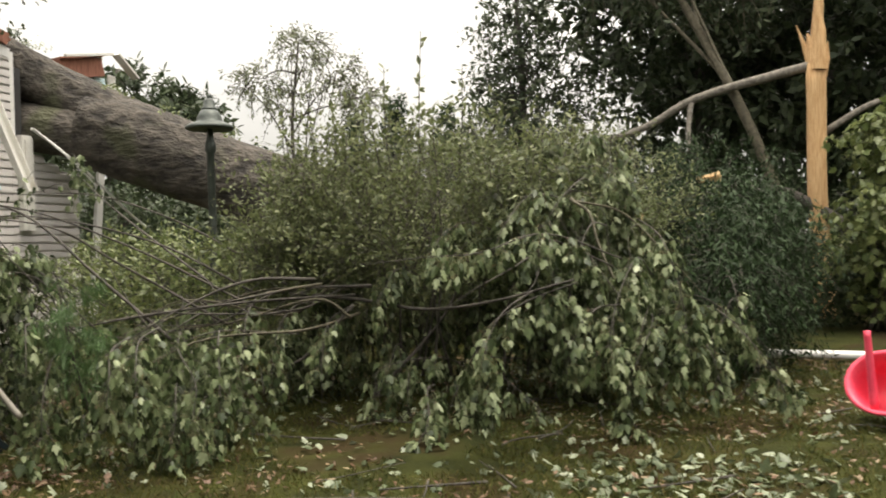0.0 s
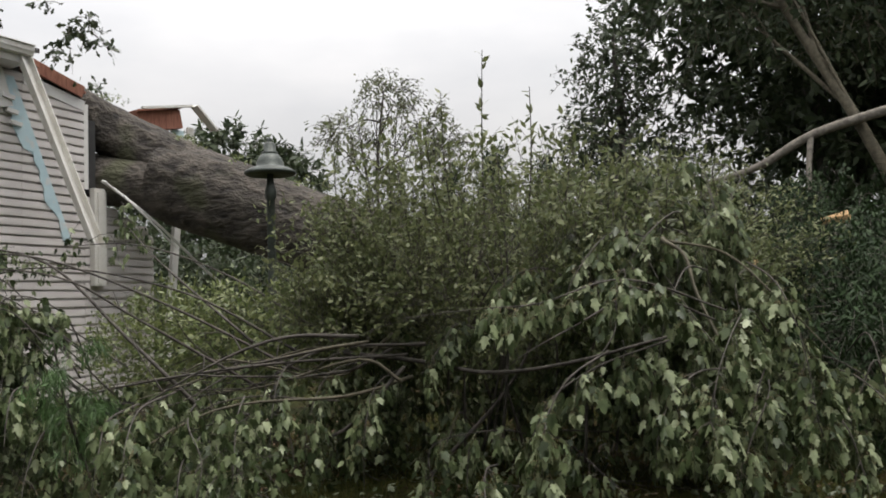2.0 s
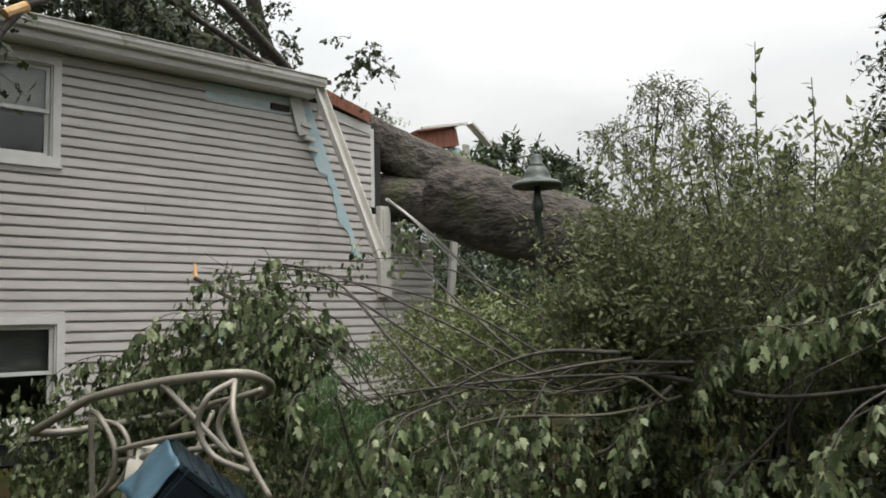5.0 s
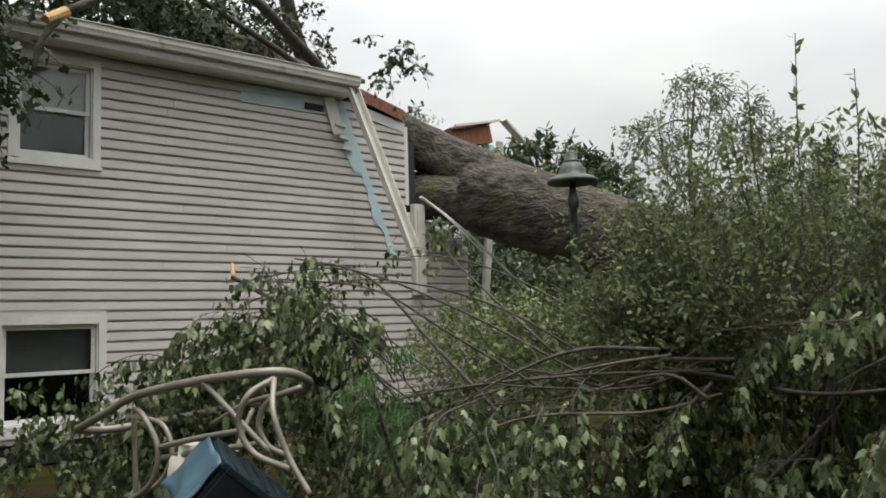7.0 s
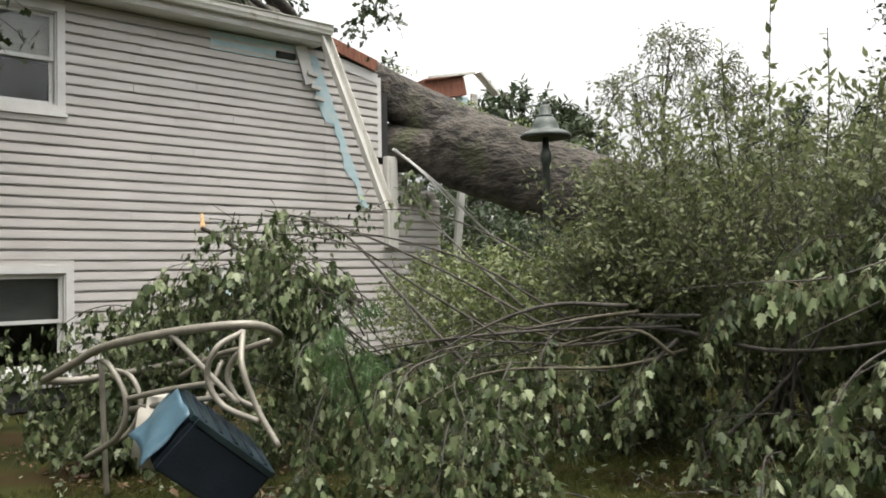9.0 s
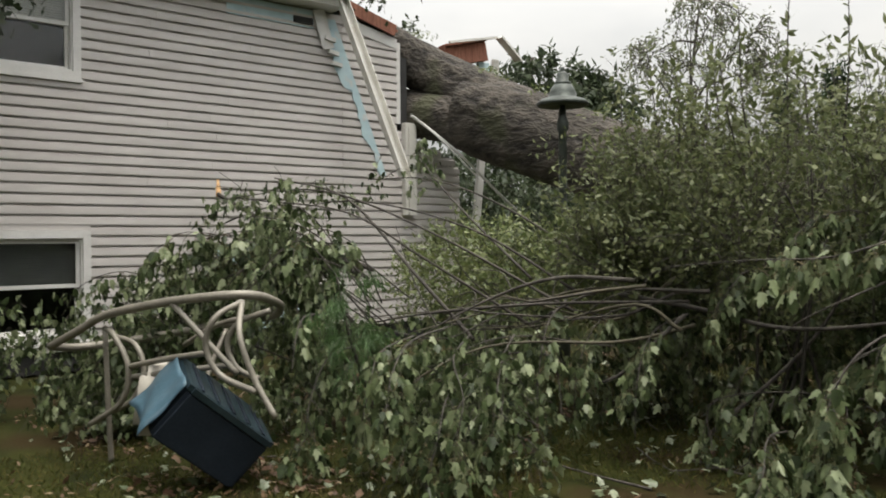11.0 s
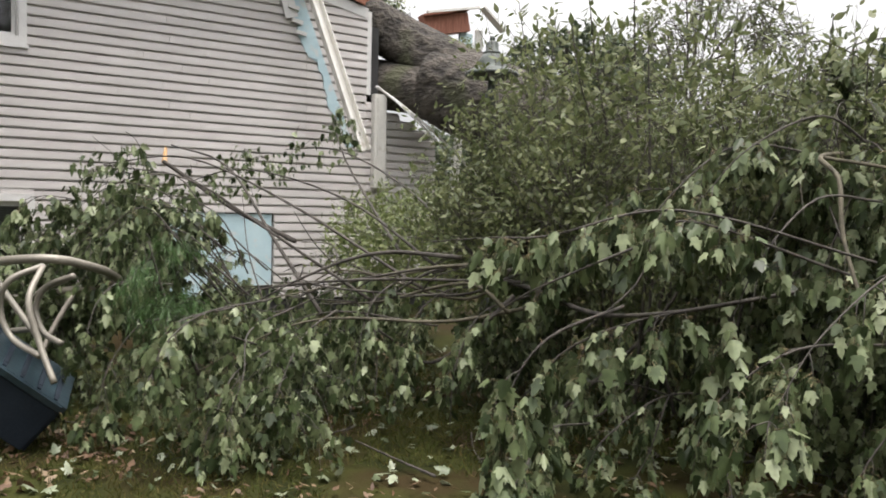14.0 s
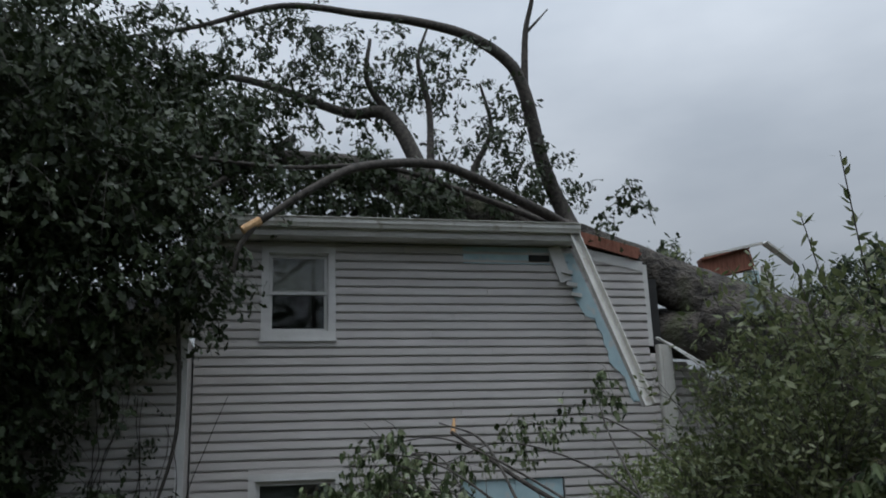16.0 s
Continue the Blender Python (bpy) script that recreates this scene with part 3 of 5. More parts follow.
z = 0.234
while z < 4.4:
    breaks = [3.19, 5.6 + 1.4 * rng.random(), 8.3, 9.22, 10.40]
    for s, e in zip(breaks, breaks[1:]):
        if z + 0.6 * ROW > top_at(e - 0.02):
            e = next((y for y in np.arange(e, s, -0.03) if z + 0.6 * ROW <= top_at(y - 0.02)), s)
        for a, b in spans(s, e, z, z + ROW):
            if b - a > 0.03:
                tilt = -0.012 * rng.random() if a > 8.2 else rng.normal(0, 0.0012)
                part("siding_board", course(a + 0.002, b - 0.001, z, tilt), M_SIDING, wall_front)
    for a, b, c, d in WINDOWS:   # cut courses that meet the trims
        if z < d - 0.03 and z + ROW > d + 0.006:
            part("siding_board", box((W - 0.02, a, d + 0.001), (W + 0.027, b, z + ROW)), M_SIDING, wall_front)
        if z < c - 0.042 and z + ROW > c + 0.03:
            part("siding_board", box((W - 0.02, a, z - 0.004), (W + 0.031, b, c - 0.036)), M_SIDING, wall_front)
    z += ROW


def make_window(y0, y1, z0, z1, blind):
    w = part("window", join(box((W - 0.14, y0 + 0.07, z0 + 0.07), (W + 0.012, y0 + 0.10, z1 - 0.07)), box((W - 0.14, y1 - 0.10, z0 + 0.07), (W + 0.012, y1 - 0.07, z1 - 0.07)),
             box((W - 0.14, y0 + 0.10, z1 - 0.10), (W + 0.012, y1 - 0.10, z1 - 0.07)), box((W - 0.14, y0 + 0.10, z0 + 0.07), (W + 0.012, y1 - 0.10, z0 + 0.10))), M_TRIM, house, "white double-hung window")
    t = 0.085
    for lo, hi in (((y0, z0), (y0 + t, z1)), ((y1 - t, z0), (y1, z1)), ((y0 + t, z1 - t), (y1 - t, z1)), ((y0 + t, z0), (y1 - t, z0 + t))):
        part("casing", box((W - 0.01, lo[0], lo[1]), (W + 0.042, hi[0], hi[1])), M_TRIM, w)
    part("sill", box((W - 0.01, y0 - 0.015, z0 - 0.035), (W + 0.06, y1 + 0.015, z0 - 0.001)), M_TRIM, w)
    mid = (z0 + z1) / 2
    for a, b, x in ((mid - 0.02, z1 - 0.10, W - 0.03), (z0 + 0.10, mid + 0.02, W - 0.065)):
        s = 0.04
        ya, yb = y0 + 0.101, y1 - 0.101
        part("sash", join(box((x - 0.03, ya, a), (x, ya + s, b)), box((x - 0.03, yb - s, a), (x, yb, b)), box((x - 0.03, ya + s, b - s), (x, yb - s, b)), box((x - 0.03, ya + s, a), (x, yb - s, a + s))), M_TRIM, w)
        pane = part("pane", box((x - 0.018, ya + s, a + s), (x - 0.012, yb - s, b - s)), M_GLASS, w, "clear reflecting glass")
        pane.visible_shadow = False
    # upper window: cream blind; lower window: grey slats imitate the pane's screen and reflection
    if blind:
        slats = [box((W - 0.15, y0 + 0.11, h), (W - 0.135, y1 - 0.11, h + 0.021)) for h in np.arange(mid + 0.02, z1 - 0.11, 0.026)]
        part("blind", join(*slats), M_CREAM if z0 > 2 else M_PANE_GREY, w, "half-drawn slatted blind, in the lower window for grey screen and reflection")


for a in WINDOWS:
    make_window(*a, True)

# roof, eave and gutter
roof = part("roof", join(sweep([(0, 0), (0, 0.06), (5.2, 1.35), (5.2, 1.29)], (-8.66, 8.3, 4.60), (-8.66, 2.6, 4.60)), box((-16.2, 2.6, 4.62), (-13.9, 9.0, 5.90))), M_SHINGLE, house, "dark shingle roof buried under branches")
part("soffit", box((W - 0.02, 3.0, 4.44), (-8.70, 8.16, 4.46)), M_TRIM, house)
part("fascia", box((-8.72, 3.0, 4.46), (-8.69, 8.16, 4.62)), M_TRIM, house)
gutter_profile = [(0, 0), (-0.075, 0), (-0.085, 0.03), (-0.10, 0.055), (-0.10, 0.115), (-0.122, 0.118), (-0.122, 0.126), (-0.095, 0.126), (-0.088, 0.05), (-0.07, 0.008), (-0.008, 0.008), (-0.008, 0.12), (0, 0.12)]
part("gutter", sweep([(-u, v) for u, v in gutter_profile], (-8.685, 3.0, 4.53), (-8.685, 8.18, 4.53)), M_GUTTER, house, "white aluminium gutter along the eave")
part("foam_panel", join(box((W - 0.018, 6.50, 0.30), (W + 0.004, 7.20, 1.36)), box((W - 0.018, 7.203, 0.42), (W + 0.003, 7.84, 1.35))), M_FOAM, house, "pale blue foam board bared low on the wall")
part("foam_strip", box((W + 0.018, 6.63, 4.18), (W + 0.03, 7.86, 4.41)), M_FOAM, house, "exposed pale blue insulation strip")
def ragged(y0, z0, y1, z1, wide, n=26):
    """A torn upright sheet: one clean edge along a slanting line, the other ragged."""
    verts, faces = [], []
    for i in range(n + 1):
        f = i / n
        y, zz = y0 + (y1 - y0) * f, z0 + (z1 - z0) * f
        w = max(0.01, wide * (1 - 0.55 * f) * (0.35 + 0.9 * abs(noise.noise((f * 7.3, 1.7, 0))) + 0.5 * rng.random() ** 2))
        for x in (W + 0.033, W + 0.043):
            verts += [(x, y, zz), (x, y - w, zz + 0.02 * rng.normal())]
    for i in range(n):
        k = i * 4
        faces += [(k, k + 4, k + 5, k + 1), (k + 2, k + 3, k + 7, k + 6), (k, k + 2, k + 6, k + 4), (k + 1, k + 5, k + 7, k + 3)]
    return np.array(verts), faces


part("foam_strip", ragged(8.18, 4.34, 9.02, 2.30, 0.34), M_FOAM, house, "torn pale blue insulation edge")
for y, zz, a in ((8.0, 4.05, 0.09), (8.06, 3.88, 0.07), (8.12, 3.74, 0.05)):
    part("torn_siding_tab", sweep([(0, 0), (a, 0), (a, 0.05), (0, 0.05)], (W + 0.034, y, zz), (W + 0.06, y + 0.14, zz - 0.03)), M_TRIM, house)
part("eave_vent", box((W + 0.03, 7.55, 4.22), (W + 0.06, 7.84, 4.30), 0.01), M_DARK, house, "small dark eave vent")
# torn corner trim that hangs down from the gutter's end
corner_profile = [(-0.07, -0.05), (0.07, -0.05), (0.075, 0.05), (0.05, 0.055), (0.04, -0.02), (-0.05, -0.02), (-0.055, 0.055), (-0.07, 0.05)]
part("downspout", sweep(corner_profile, (-8.72, 8.10, 4.60), (-8.16, 8.73, 2.2), (1, 0, 0)), M_GUTTER, house, "bent white downspout hanging from the gutter")
part("soffit_flap", sweep([(-0.02, 0), (0.16, 0), (0.16, 0.015), (-0.02, 0.015)], (-8.98, 7.98, 4.45), (-8.95, 8.12, 3.95), (1, 0, 0)), M_TRIM, house, "bent strip of white soffit")
part("corner_trim", box((W - 0.01, 9.22, 3.05), (W + 0.02, 9.29, 4.2)), M_TRIM, house)
part("corner_trim", box((W - 0.03, 9.29, 3.0), (W + 0.0, 9.42, 4.0)), M_DARK, house)
part("meter_box", join(box((W + 0.02, 9.30, 1.75), (W + 0.13, 9.50, 3.06), 0.012), box((W + 0.13, 9.34, 1.78), (W + 0.15, 9.37, 3.0))), M_GUTTER, house, "upright white corner casing")
part("corner_post", sweep([(-0.06, -0.03), (0.06, -0.03), (0.06, 0.03), (-0.06, 0.03)], (-8.98, 10.58, 0.4), (-8.92, 10.80, 2.86), (1, 0, 0)), M_TRIM, house, "white corner board knocked out of plumb")
part("torn_flashing", tube(spline([(-8.5, 9.08, 3.09), (-8.44, 9.4, 2.9), (-8.34, 9.92, 2.53), (-8.2, 10.5, 2.02), (-8.1, 10.78, 1.78)]), 0.019, 6), M_TRIM, house, "thin white flashing strip torn loose")
part("torn_flashing", tube(spline([(-8.48, 9.1, 3.09), (-8.34, 9.5, 2.76), (-8.25, 10.1, 2.26)]), 0.012, 6), M_TRIM, house)
part("red_sheathing", join(sweep([(-0.25, -0.015), (0.06, -0.015), (0.06, 0.015), (-0.25, 0.015)], (-9.02, 8.3, 4.60), (-9.0, 9.2, 4.34)), sweep([(-0.5, 0), (0, 0), (0, 0.02), (-0.5, 0.02)], (-9.1, 8.25, 4.68), (-9.1, 9.0, 4.5)), sweep([(-0.015, -0.16), (0.015, -0.16), (0.015, 0), (-0.015, 0)], (-8.95, 8.25, 4.66), (-8.95, 9.18, 4.42))), M_REDWOOD, house, "broken red-brown roof sheathing")
part("white_board", sweep([(0, 0), (0.02, 0), (0.02, 0.14), (0, 0.14)], (W + 0.02, 8.32, 4.28), (W + 0.02, 9.2, 4.10)), M_TRIM, house)
# far corner of the crushed roof, still standing above the trunk
part("far_gable", join(sweep([(0, 0), (0.25, 0), (0.25, 0.03), (0, 0.03)], (-9.3, 10.25, 4.30), (-9.15, 10.95, 4.45)), sweep([(0, -0.28), (0.2, -0.28), (0.2, 0), (0, 0)], (-9.3, 10.25, 4.3), (-9.15, 10.95, 4.44))), M_REDWOOD, house, "torn red roof corner")
part("far_rake", join(sweep([(0, 0), (0.05, 0), (0.05, 0.035), (0, 0.035)], (-9.0, 10.2, 4.32), (-8.9, 11.08, 4.50)), sweep([(0, 0), (0.16, 0), (0.16, 0.03), (0, 0.03)], (-8.9, 11.08, 4.50), (-8.85, 11.46, 4.18)), box((-9.0, 11.08, 3.85), (-8.95, 11.2, 4.2))), M_GUTTER, house, "bent white rake trim")
part("far_foam", box((-9.1, 10.85, 3.9), (-9.05, 11.08, 4.15)), M_FOAM, house)

# wing that stands forward at the other end, with a lower eave
wing = root("house_wing", (-8.2, 1.0, 0), "low projecting wing with pale siding under the tree", "house wing")
wing_wall = part("wall", box((-12.0, -3.0, 0), (-8.23, 3.17, 3.1)), M_SIDING, wing)
z = 0.18
W_MAIN, W = W, -8.2
while z < 3.05:
    part("siding_board", course(-3.0, 3.12, z), M_SIDING, wing_wall)
    z += ROW
W = W_MAIN
part("corner_trim", box((-8.24, 3.10, 0.1), (-8.165, 3.19, 3.1)), M_TRIM, wing)
part("roof", sweep([(0, 0), (0, 0.06), (4.2, 1.2), (4.2, 1.14)], (-7.85, 3.25, 3.22), (-7.85, -3.2, 3.22)), M_SHINGLE, wing)
part("gutter", sweep([(-u, v) for u, v in gutter_profile], (-7.88, -3.2, 3.15), (-7.88, 3.25, 3.15)), M_GUTTER, wing)
part("soffit", box((-8.23, -3.2, 3.10), (-7.90, 3.25, 3.13)), M_TRIM, wing)
part("fascia", box((-7.90, -3.2, 3.09), (-7.885, 3.25, 3.27)), M_TRIM, wing)
part("eave_block", box((-8.6, -3.2, 3.131), (-7.905, 3.24, 3.24)), M_DARK, wing)

# ---- great fallen tree ----
oak = root("fallen_oak", (-6.5, 10.6, 0), "huge forked tree trunk fallen across the house corner", "fallen tree")
part("trunk", tube(spline([(-3.2, 12.0, 0.9), (-5.0, 11.1, 1.8), (-6.56, 10.62, 2.46), (-7.9, 10.3, 3.0), (-8.5, 10.0, 3.2)], 10), [0.62, 0.56, 0.52, 0.58, 0.5], 28, 0.035, seed=3), M_BARK, oak, "thick furrowed mossy trunk", smooth=True)
part("stem", tube(spline([(-7.3, 10.55, 2.85), (-8.2, 10.25, 3.35), (-9.25, 9.75, 4.0), (-10.1, 8.6, 4.8), (-10.6, 7.0, 5.45), (-10.9, 5.4, 6.2)], 10), [0.42, 0.39, 0.35, 0.33, 0.28, 0.22], 24, 0.04, seed=4), M_BARK, oak, "upper mossy stem lying over the roof", smooth=True)
part("stem", tube(spline([(-7.4, 10.4, 2.75), (-8.4, 9.95, 3.08), (-9.35, 9.7, 3.27), (-10.6, 9.4, 3.5)], 10), [0.42, 0.36, 0.35, 0.34], 24, 0.04, seed=5), M_BARK, oak, "lower stem driven into the wall", smooth=True)
ROOF_LIMBS = [
    ([(-10.6, 9.0, 4.9), (-11.2, 9.0, 5.55), (-11.3, 8.69, 6.49), (-11.2, 8.41, 7.73), (-11.2, 8.13, 8.35), (-11.2, 7.44, 8.79), (-11.2, 6.54, 8.99), (-11.2, 5.56, 9.06), (-11.2, 4.23, 9.10), (-11.0, 2.9, 8.5), (-10.8, 1.8, 8.1)], [0.15, 0.09, 0.025]),
    ([(-11.2, 8.4, 7.8), (-11.2, 8.48, 8.93), (-11.1, 8.63, 9.7), (-11.0, 8.6, 10.6)], [0.07, 0.02]),
    ([(-11.2, 8.5, 8.95), (-11.1, 8.9, 9.4)], [0.03, 0.01]),
    ([(-10.0, 8.6, 4.85), (-9.6, 8.22, 5.0), (-8.9, 7.28, 5.13), (-8.4, 6.6, 5.22), (-7.9, 5.98, 5.17), (-7.4, 5.08, 4.91), (-7.15, 4.55, 4.57), (-6.97, 3.95, 4.1)], [0.09, 0.06, 0.036]),
    ([(-6.95, 3.9, 4.05), (-6.95, 3.75, 3.8), (-6.98, 3.7, 3.55)], [0.035, 0.02]),
    ([(-10.6, 6.6, 5.6), (-11.0, 6.0, 7.1), (-11.2, 5.26, 7.23), (-11.2, 3.62, 7.72), (-11.0, 2.0, 7.6)], [0.14, 0.08, 0.03]),
    ([(-11.0, 6.2, 6.9), (-11.1, 6.0, 7.2), (-11.2, 5.64, 7.86), (-11.2, 5.7, 8.6)], [0.09, 0.03]),
    ([(-10.6, 7.2, 5.5), (-11.2, 7.43, 6.33), (-11.2, 7.76, 7.06), (-11.2, 7.6, 7.9)], [0.08, 0.02]),
    ([(-10.8, 6.6, 6.0), (-11.2, 6.69, 7.41), (-11.2, 6.52, 8.23), (-11.2, 6.7, 8.9)], [0.07, 0.02]),
    ([(-10.6, 5.4, 6.1), (-10.2, 4.0, 6.0), (-9.6, 2.4, 5.6), (-9.0, 0.8, 4.9), (-8.4, -0.6, 4.0)], [0.16, 0.05]),
    ([(-9.9, 8.3, 5.0), (-9.4, 7.0, 5.25), (-9.0, 5.6, 5.5), (-8.6, 4.2, 5.3), (-8.2, 2.6, 5.3)], [0.05, 0.02]),
    ([(-10.4, 4.4, 6.4), (-9.4, 3.5, 5.4), (-8.2, 2.95, 4.5), (-7.72, 3.1, 3.3), (-7.66, 3.15, 2.0), (-7.6, 2.9, 1.0)], [0.07, 0.03, 0.015]),
]
for i, (pts, rad) in enumerate(ROOF_LIMBS):
    limb(oak, pts, rad, M_LIMB, 9, seed=20 + i)
part("cut_end", tube([(-6.97, 3.96, 4.11), (-6.93, 3.78, 3.99)], [0.05, 0.045], 9), M_RAW, oak, "fresh pale sawn limb end")
ROOF_LOBES = [(-9.6, 1.2, 5.8, 1.2, 2.2, 1.7), (-9.0, -0.8, 5.0, 1.3, 2.2, 2.4), (-9.8, 3.0, 6.4, 0.9, 1.4, 1.0), (-10.0, 0.5, 7.6, 1.2, 2.4, 1.2), (-8.0, 0.2, 3.4, 0.7, 1.6, 1.2),
              (-9.6, 5.4, 5.35, 0.7, 1.7, 0.38), (-7.6, 1.2, 5.0, 0.8, 1.6, 1.4), (-7.5, 2.6, 4.3, 0.5, 0.8, 0.8), (-7.4, 3.3, 3.8, 0.35, 0.4, 0.55), (-7.5, -0.8, 2.4, 0.9, 2.2, 1.8), (-7.8, 3.2, 5.0, 0.5, 0.8, 0.5), (-6.9, 0.8, 5.6, 0.9, 2.0, 1.2), (-7.2, 1.7, 3.4, 0.5, 0.7, 0.5), (-6.9, 0.6, 2.2, 0.6, 1.0, 1.4), (-7.3, 2.5, 0.9, 0.5, 0.7, 0.5), (-7.4, 1.2, 2.0, 0.4, 0.8, 1.3), (-7.3, 0.6, 3.4, 0.5, 1.4, 0.8), (-7.0, 1.8, 4.6, 0.7, 0.9, 0.6), (-7.6, 2.2, 2.9, 0.3, 0.6, 0.4), (-10.6, 7.0, 5.5, 0.5, 1.2, 0.3), (-7.3, 1.9, 3.8, 0.5, 1.0, 0.6), (-7.2, 0.9, 2.9, 0.5, 0.9, 0.6), (-9.5, 4.6, 5.2, 0.45, 1.3, 0.32), (-9.6, 6.4, 5.3, 0.45, 0.9, 0.3)]
crown(oak, ROOF_LOBES, 9200, 15, 0.5, 0.125, OAKISH, M_OAK, 0.006, droop=0.45, inner=0.15, spread=0.8, gaps=-0.18, gap_scale=1.1)
AIRY = [(-11.2, 6.6, 8.2, 0.5, 1.3, 0.6), (-11.2, 5.4, 7.7, 0.5, 1.0, 0.8), (-11.2, 8.0, 7.4, 0.4, 0.5, 0.7), (-11.0, 8.5, 6.2, 0.5, 0.7, 0.45), (-8.7, 8.75, 5.05, 0.3, 0.32, 0.4), (-11.2, 4.2, 8.4, 0.6, 1.4, 0.7), (-10.2, 10.2, 4.6, 0.4, 0.6, 0.2), (-11.2, 7.4, 6.6, 0.4, 0.8, 0.5)]
crown(oak, AIRY, 400, 13, 0.42, 0.12, OAKISH, M_OAK, 0.006, droop=0.5, inner=0.1, spread=0.8)
MOSS = [(-8.4, 10.25, 3.75, 0.5, 0.25, 0.1), (-9.5, 9.8, 4.4, 0.5, 0.3, 0.1), (-7.5, 10.4, 3.35, 0.5, 0.3, 0.12), (-6.6, 10.6, 2.95, 0.5, 0.3, 0.1)]
crown(oak, MOSS, 130, 8, 0.12, 0.06, OVAL, M_BUSH, 0.002, droop=0.3, inner=0.1)

# ---- lamp post ----
lamp = root("post_lamp", (-5.28, 8.52, 0), "dark verdigris garden post lamp with domed hood", "lamp")
part("pole", lathe([(0.07, 0), (0.07, 0.5), (0.045, 0.55), (0.042, 2.5), (0.06, 2.52), (0.06, 2.6), (0.04, 2.66), (0.03, 2.78)], (-5.28, 8.52, 0)), M_LAMP, lamp, smooth=True)
part("hood", lathe([(0.05, 2.79), (0.15, 2.755), (0.255, 2.765), (0.272, 2.78), (0.265, 2.80), (0.22, 2.83), (0.16, 2.848), (0.145, 2.86), (0.14, 2.90), (0.12, 2.94), (0.09, 2.985)], (-5.28, 8.52, 0), 28), M_LAMP, lamp, "broad domed metal hood", smooth=True)
part("finial", lathe([(0.09, 2.985), (0.085, 3.01), (0.065, 3.02), (0.062, 3.09), (0.045, 3.11), (0.02, 3.12), (0.03, 3.135), (0.025, 3.155), (0.004, 3.17)], (-5.28, 8.52, 0)), M_LAMP, lamp, smooth=True)

# ---- broken tree and woods beyond the lawn ----
broken = root("broken_tree", (1.45, 15.3, 0), "snapped tree with splintered orange heartwood", "broken tree")
part("trunk", tube(spline([(1.55, 15.4, -0.1), (1.5, 15.4, 1.2), (1.45, 15.3, 2.0), (1.47, 15.25, 4.1)]), [0.17, 0.15, 0.15], 14, 0.06, seed=8), M_RAW, broken, "stripped splintered trunk of raw orange wood", smooth=True)
for a, b, c in (((1.45, 15.2, 4.0), (1.36, 15.2, 4.6), 0.12), ((1.5, 15.2, 4.0), (1.5, 15.15, 5.2), 0.15), ((1.42, 15.25, 3.9), (1.2, 15.2, 4.75), 0.06), ((1.58, 15.25, 3.9), (1.66, 15.25, 4.45), 0.07), ((1.5, 15.2, 4.4), (1.56, 15.1, 6.2), 0.09)):
    part("splinter", tube([a, tuple((np.array(a) + b) / 2 + 0.02), b], [c, c * 0.8, c * 0.12], 6, 0.1), M_RAW, broken)
limb(broken, [(1.47, 15.25, 4.1), (0.7, 15.2, 3.95), (-0.4, 15.2, 3.7), (-1.2, 15.2, 3.3), (-1.9, 15.1, 3.1), (-2.6, 15.0, 2.9)], [0.085, 0.07, 0.03], M_LIMBPALE)
limb(broken, [(-0.45, 15.2, 3.7), (-0.5, 15.1, 3.2), (-0.5, 15.0, 2.8)], [0.05, 0.03], M_LIMBPALE)
limb(broken, [(1.55, 15.4, 3.0), (2.4, 15.3, 3.45), (3.4, 15.3, 3.5)], [0.06, 0.03], M_LIMBPALE)
limb(broken, [(0.0, 15.0, 2.2), (0.9, 15.2, 2.1), (1.7, 15.3, 1.6), (2.6, 15.4, 0.95), (3.4, 15.4, 0.4)], [0.06, 0.11, 0.14], M_LIMB)


def tree(at, height, lobes, n, leaves, size, material, trunk=0.2, wood=None, lean=(0, 0), label="", shape=OVAL, twig=0.01, name="tree", length=0.8, droop=0.3, inner=0.2, limbs=5, upright=0.0):
    t = root(name, at, label, "tree")
    a = np.array(at, float)
    top = a + (lean[0], lean[1], height)
    axis = spline([a - (0, 0, 0.1), a * 0.66 + top * 0.34 + rng.normal(0, 0.02, 3) * height, a * 0.33 + top * 0.67 + rng.normal(0, 0.02, 3) * height, top])
    part("trunk", tube(axis, [trunk, trunk * 0.75, trunk * 0.3], 9, 0.05), wood or M_LIMB, t, smooth=True)
    world_lobes = [(a[0] + x, a[1] + y, a[2] + zz, rx, ry, rz) for x, y, zz, rx, ry, rz in lobes]
    for i in range(limbs):
        k = axis[int(len(axis) * (0.35 + 0.55 * i / max(1, limbs)))]
        end = np.array(world_lobes[i % len(world_lobes)][:3]) + rng.normal(0, 0.4, 3) * np.array(world_lobes[i % len(world_lobes)][3:])
        limb(t, [k, k * 0.5 + end * 0.5 + (0, 0, 0.1 * height * rng.random() * 0.4), end], [trunk * 0.4, trunk * 0.08], wood, 6)
    crown(t, world_lobes, n, leaves, length, size, shape, material, twig, wood, droop=droop, inner=inner, spread=0.8, upright=upright)
    return t


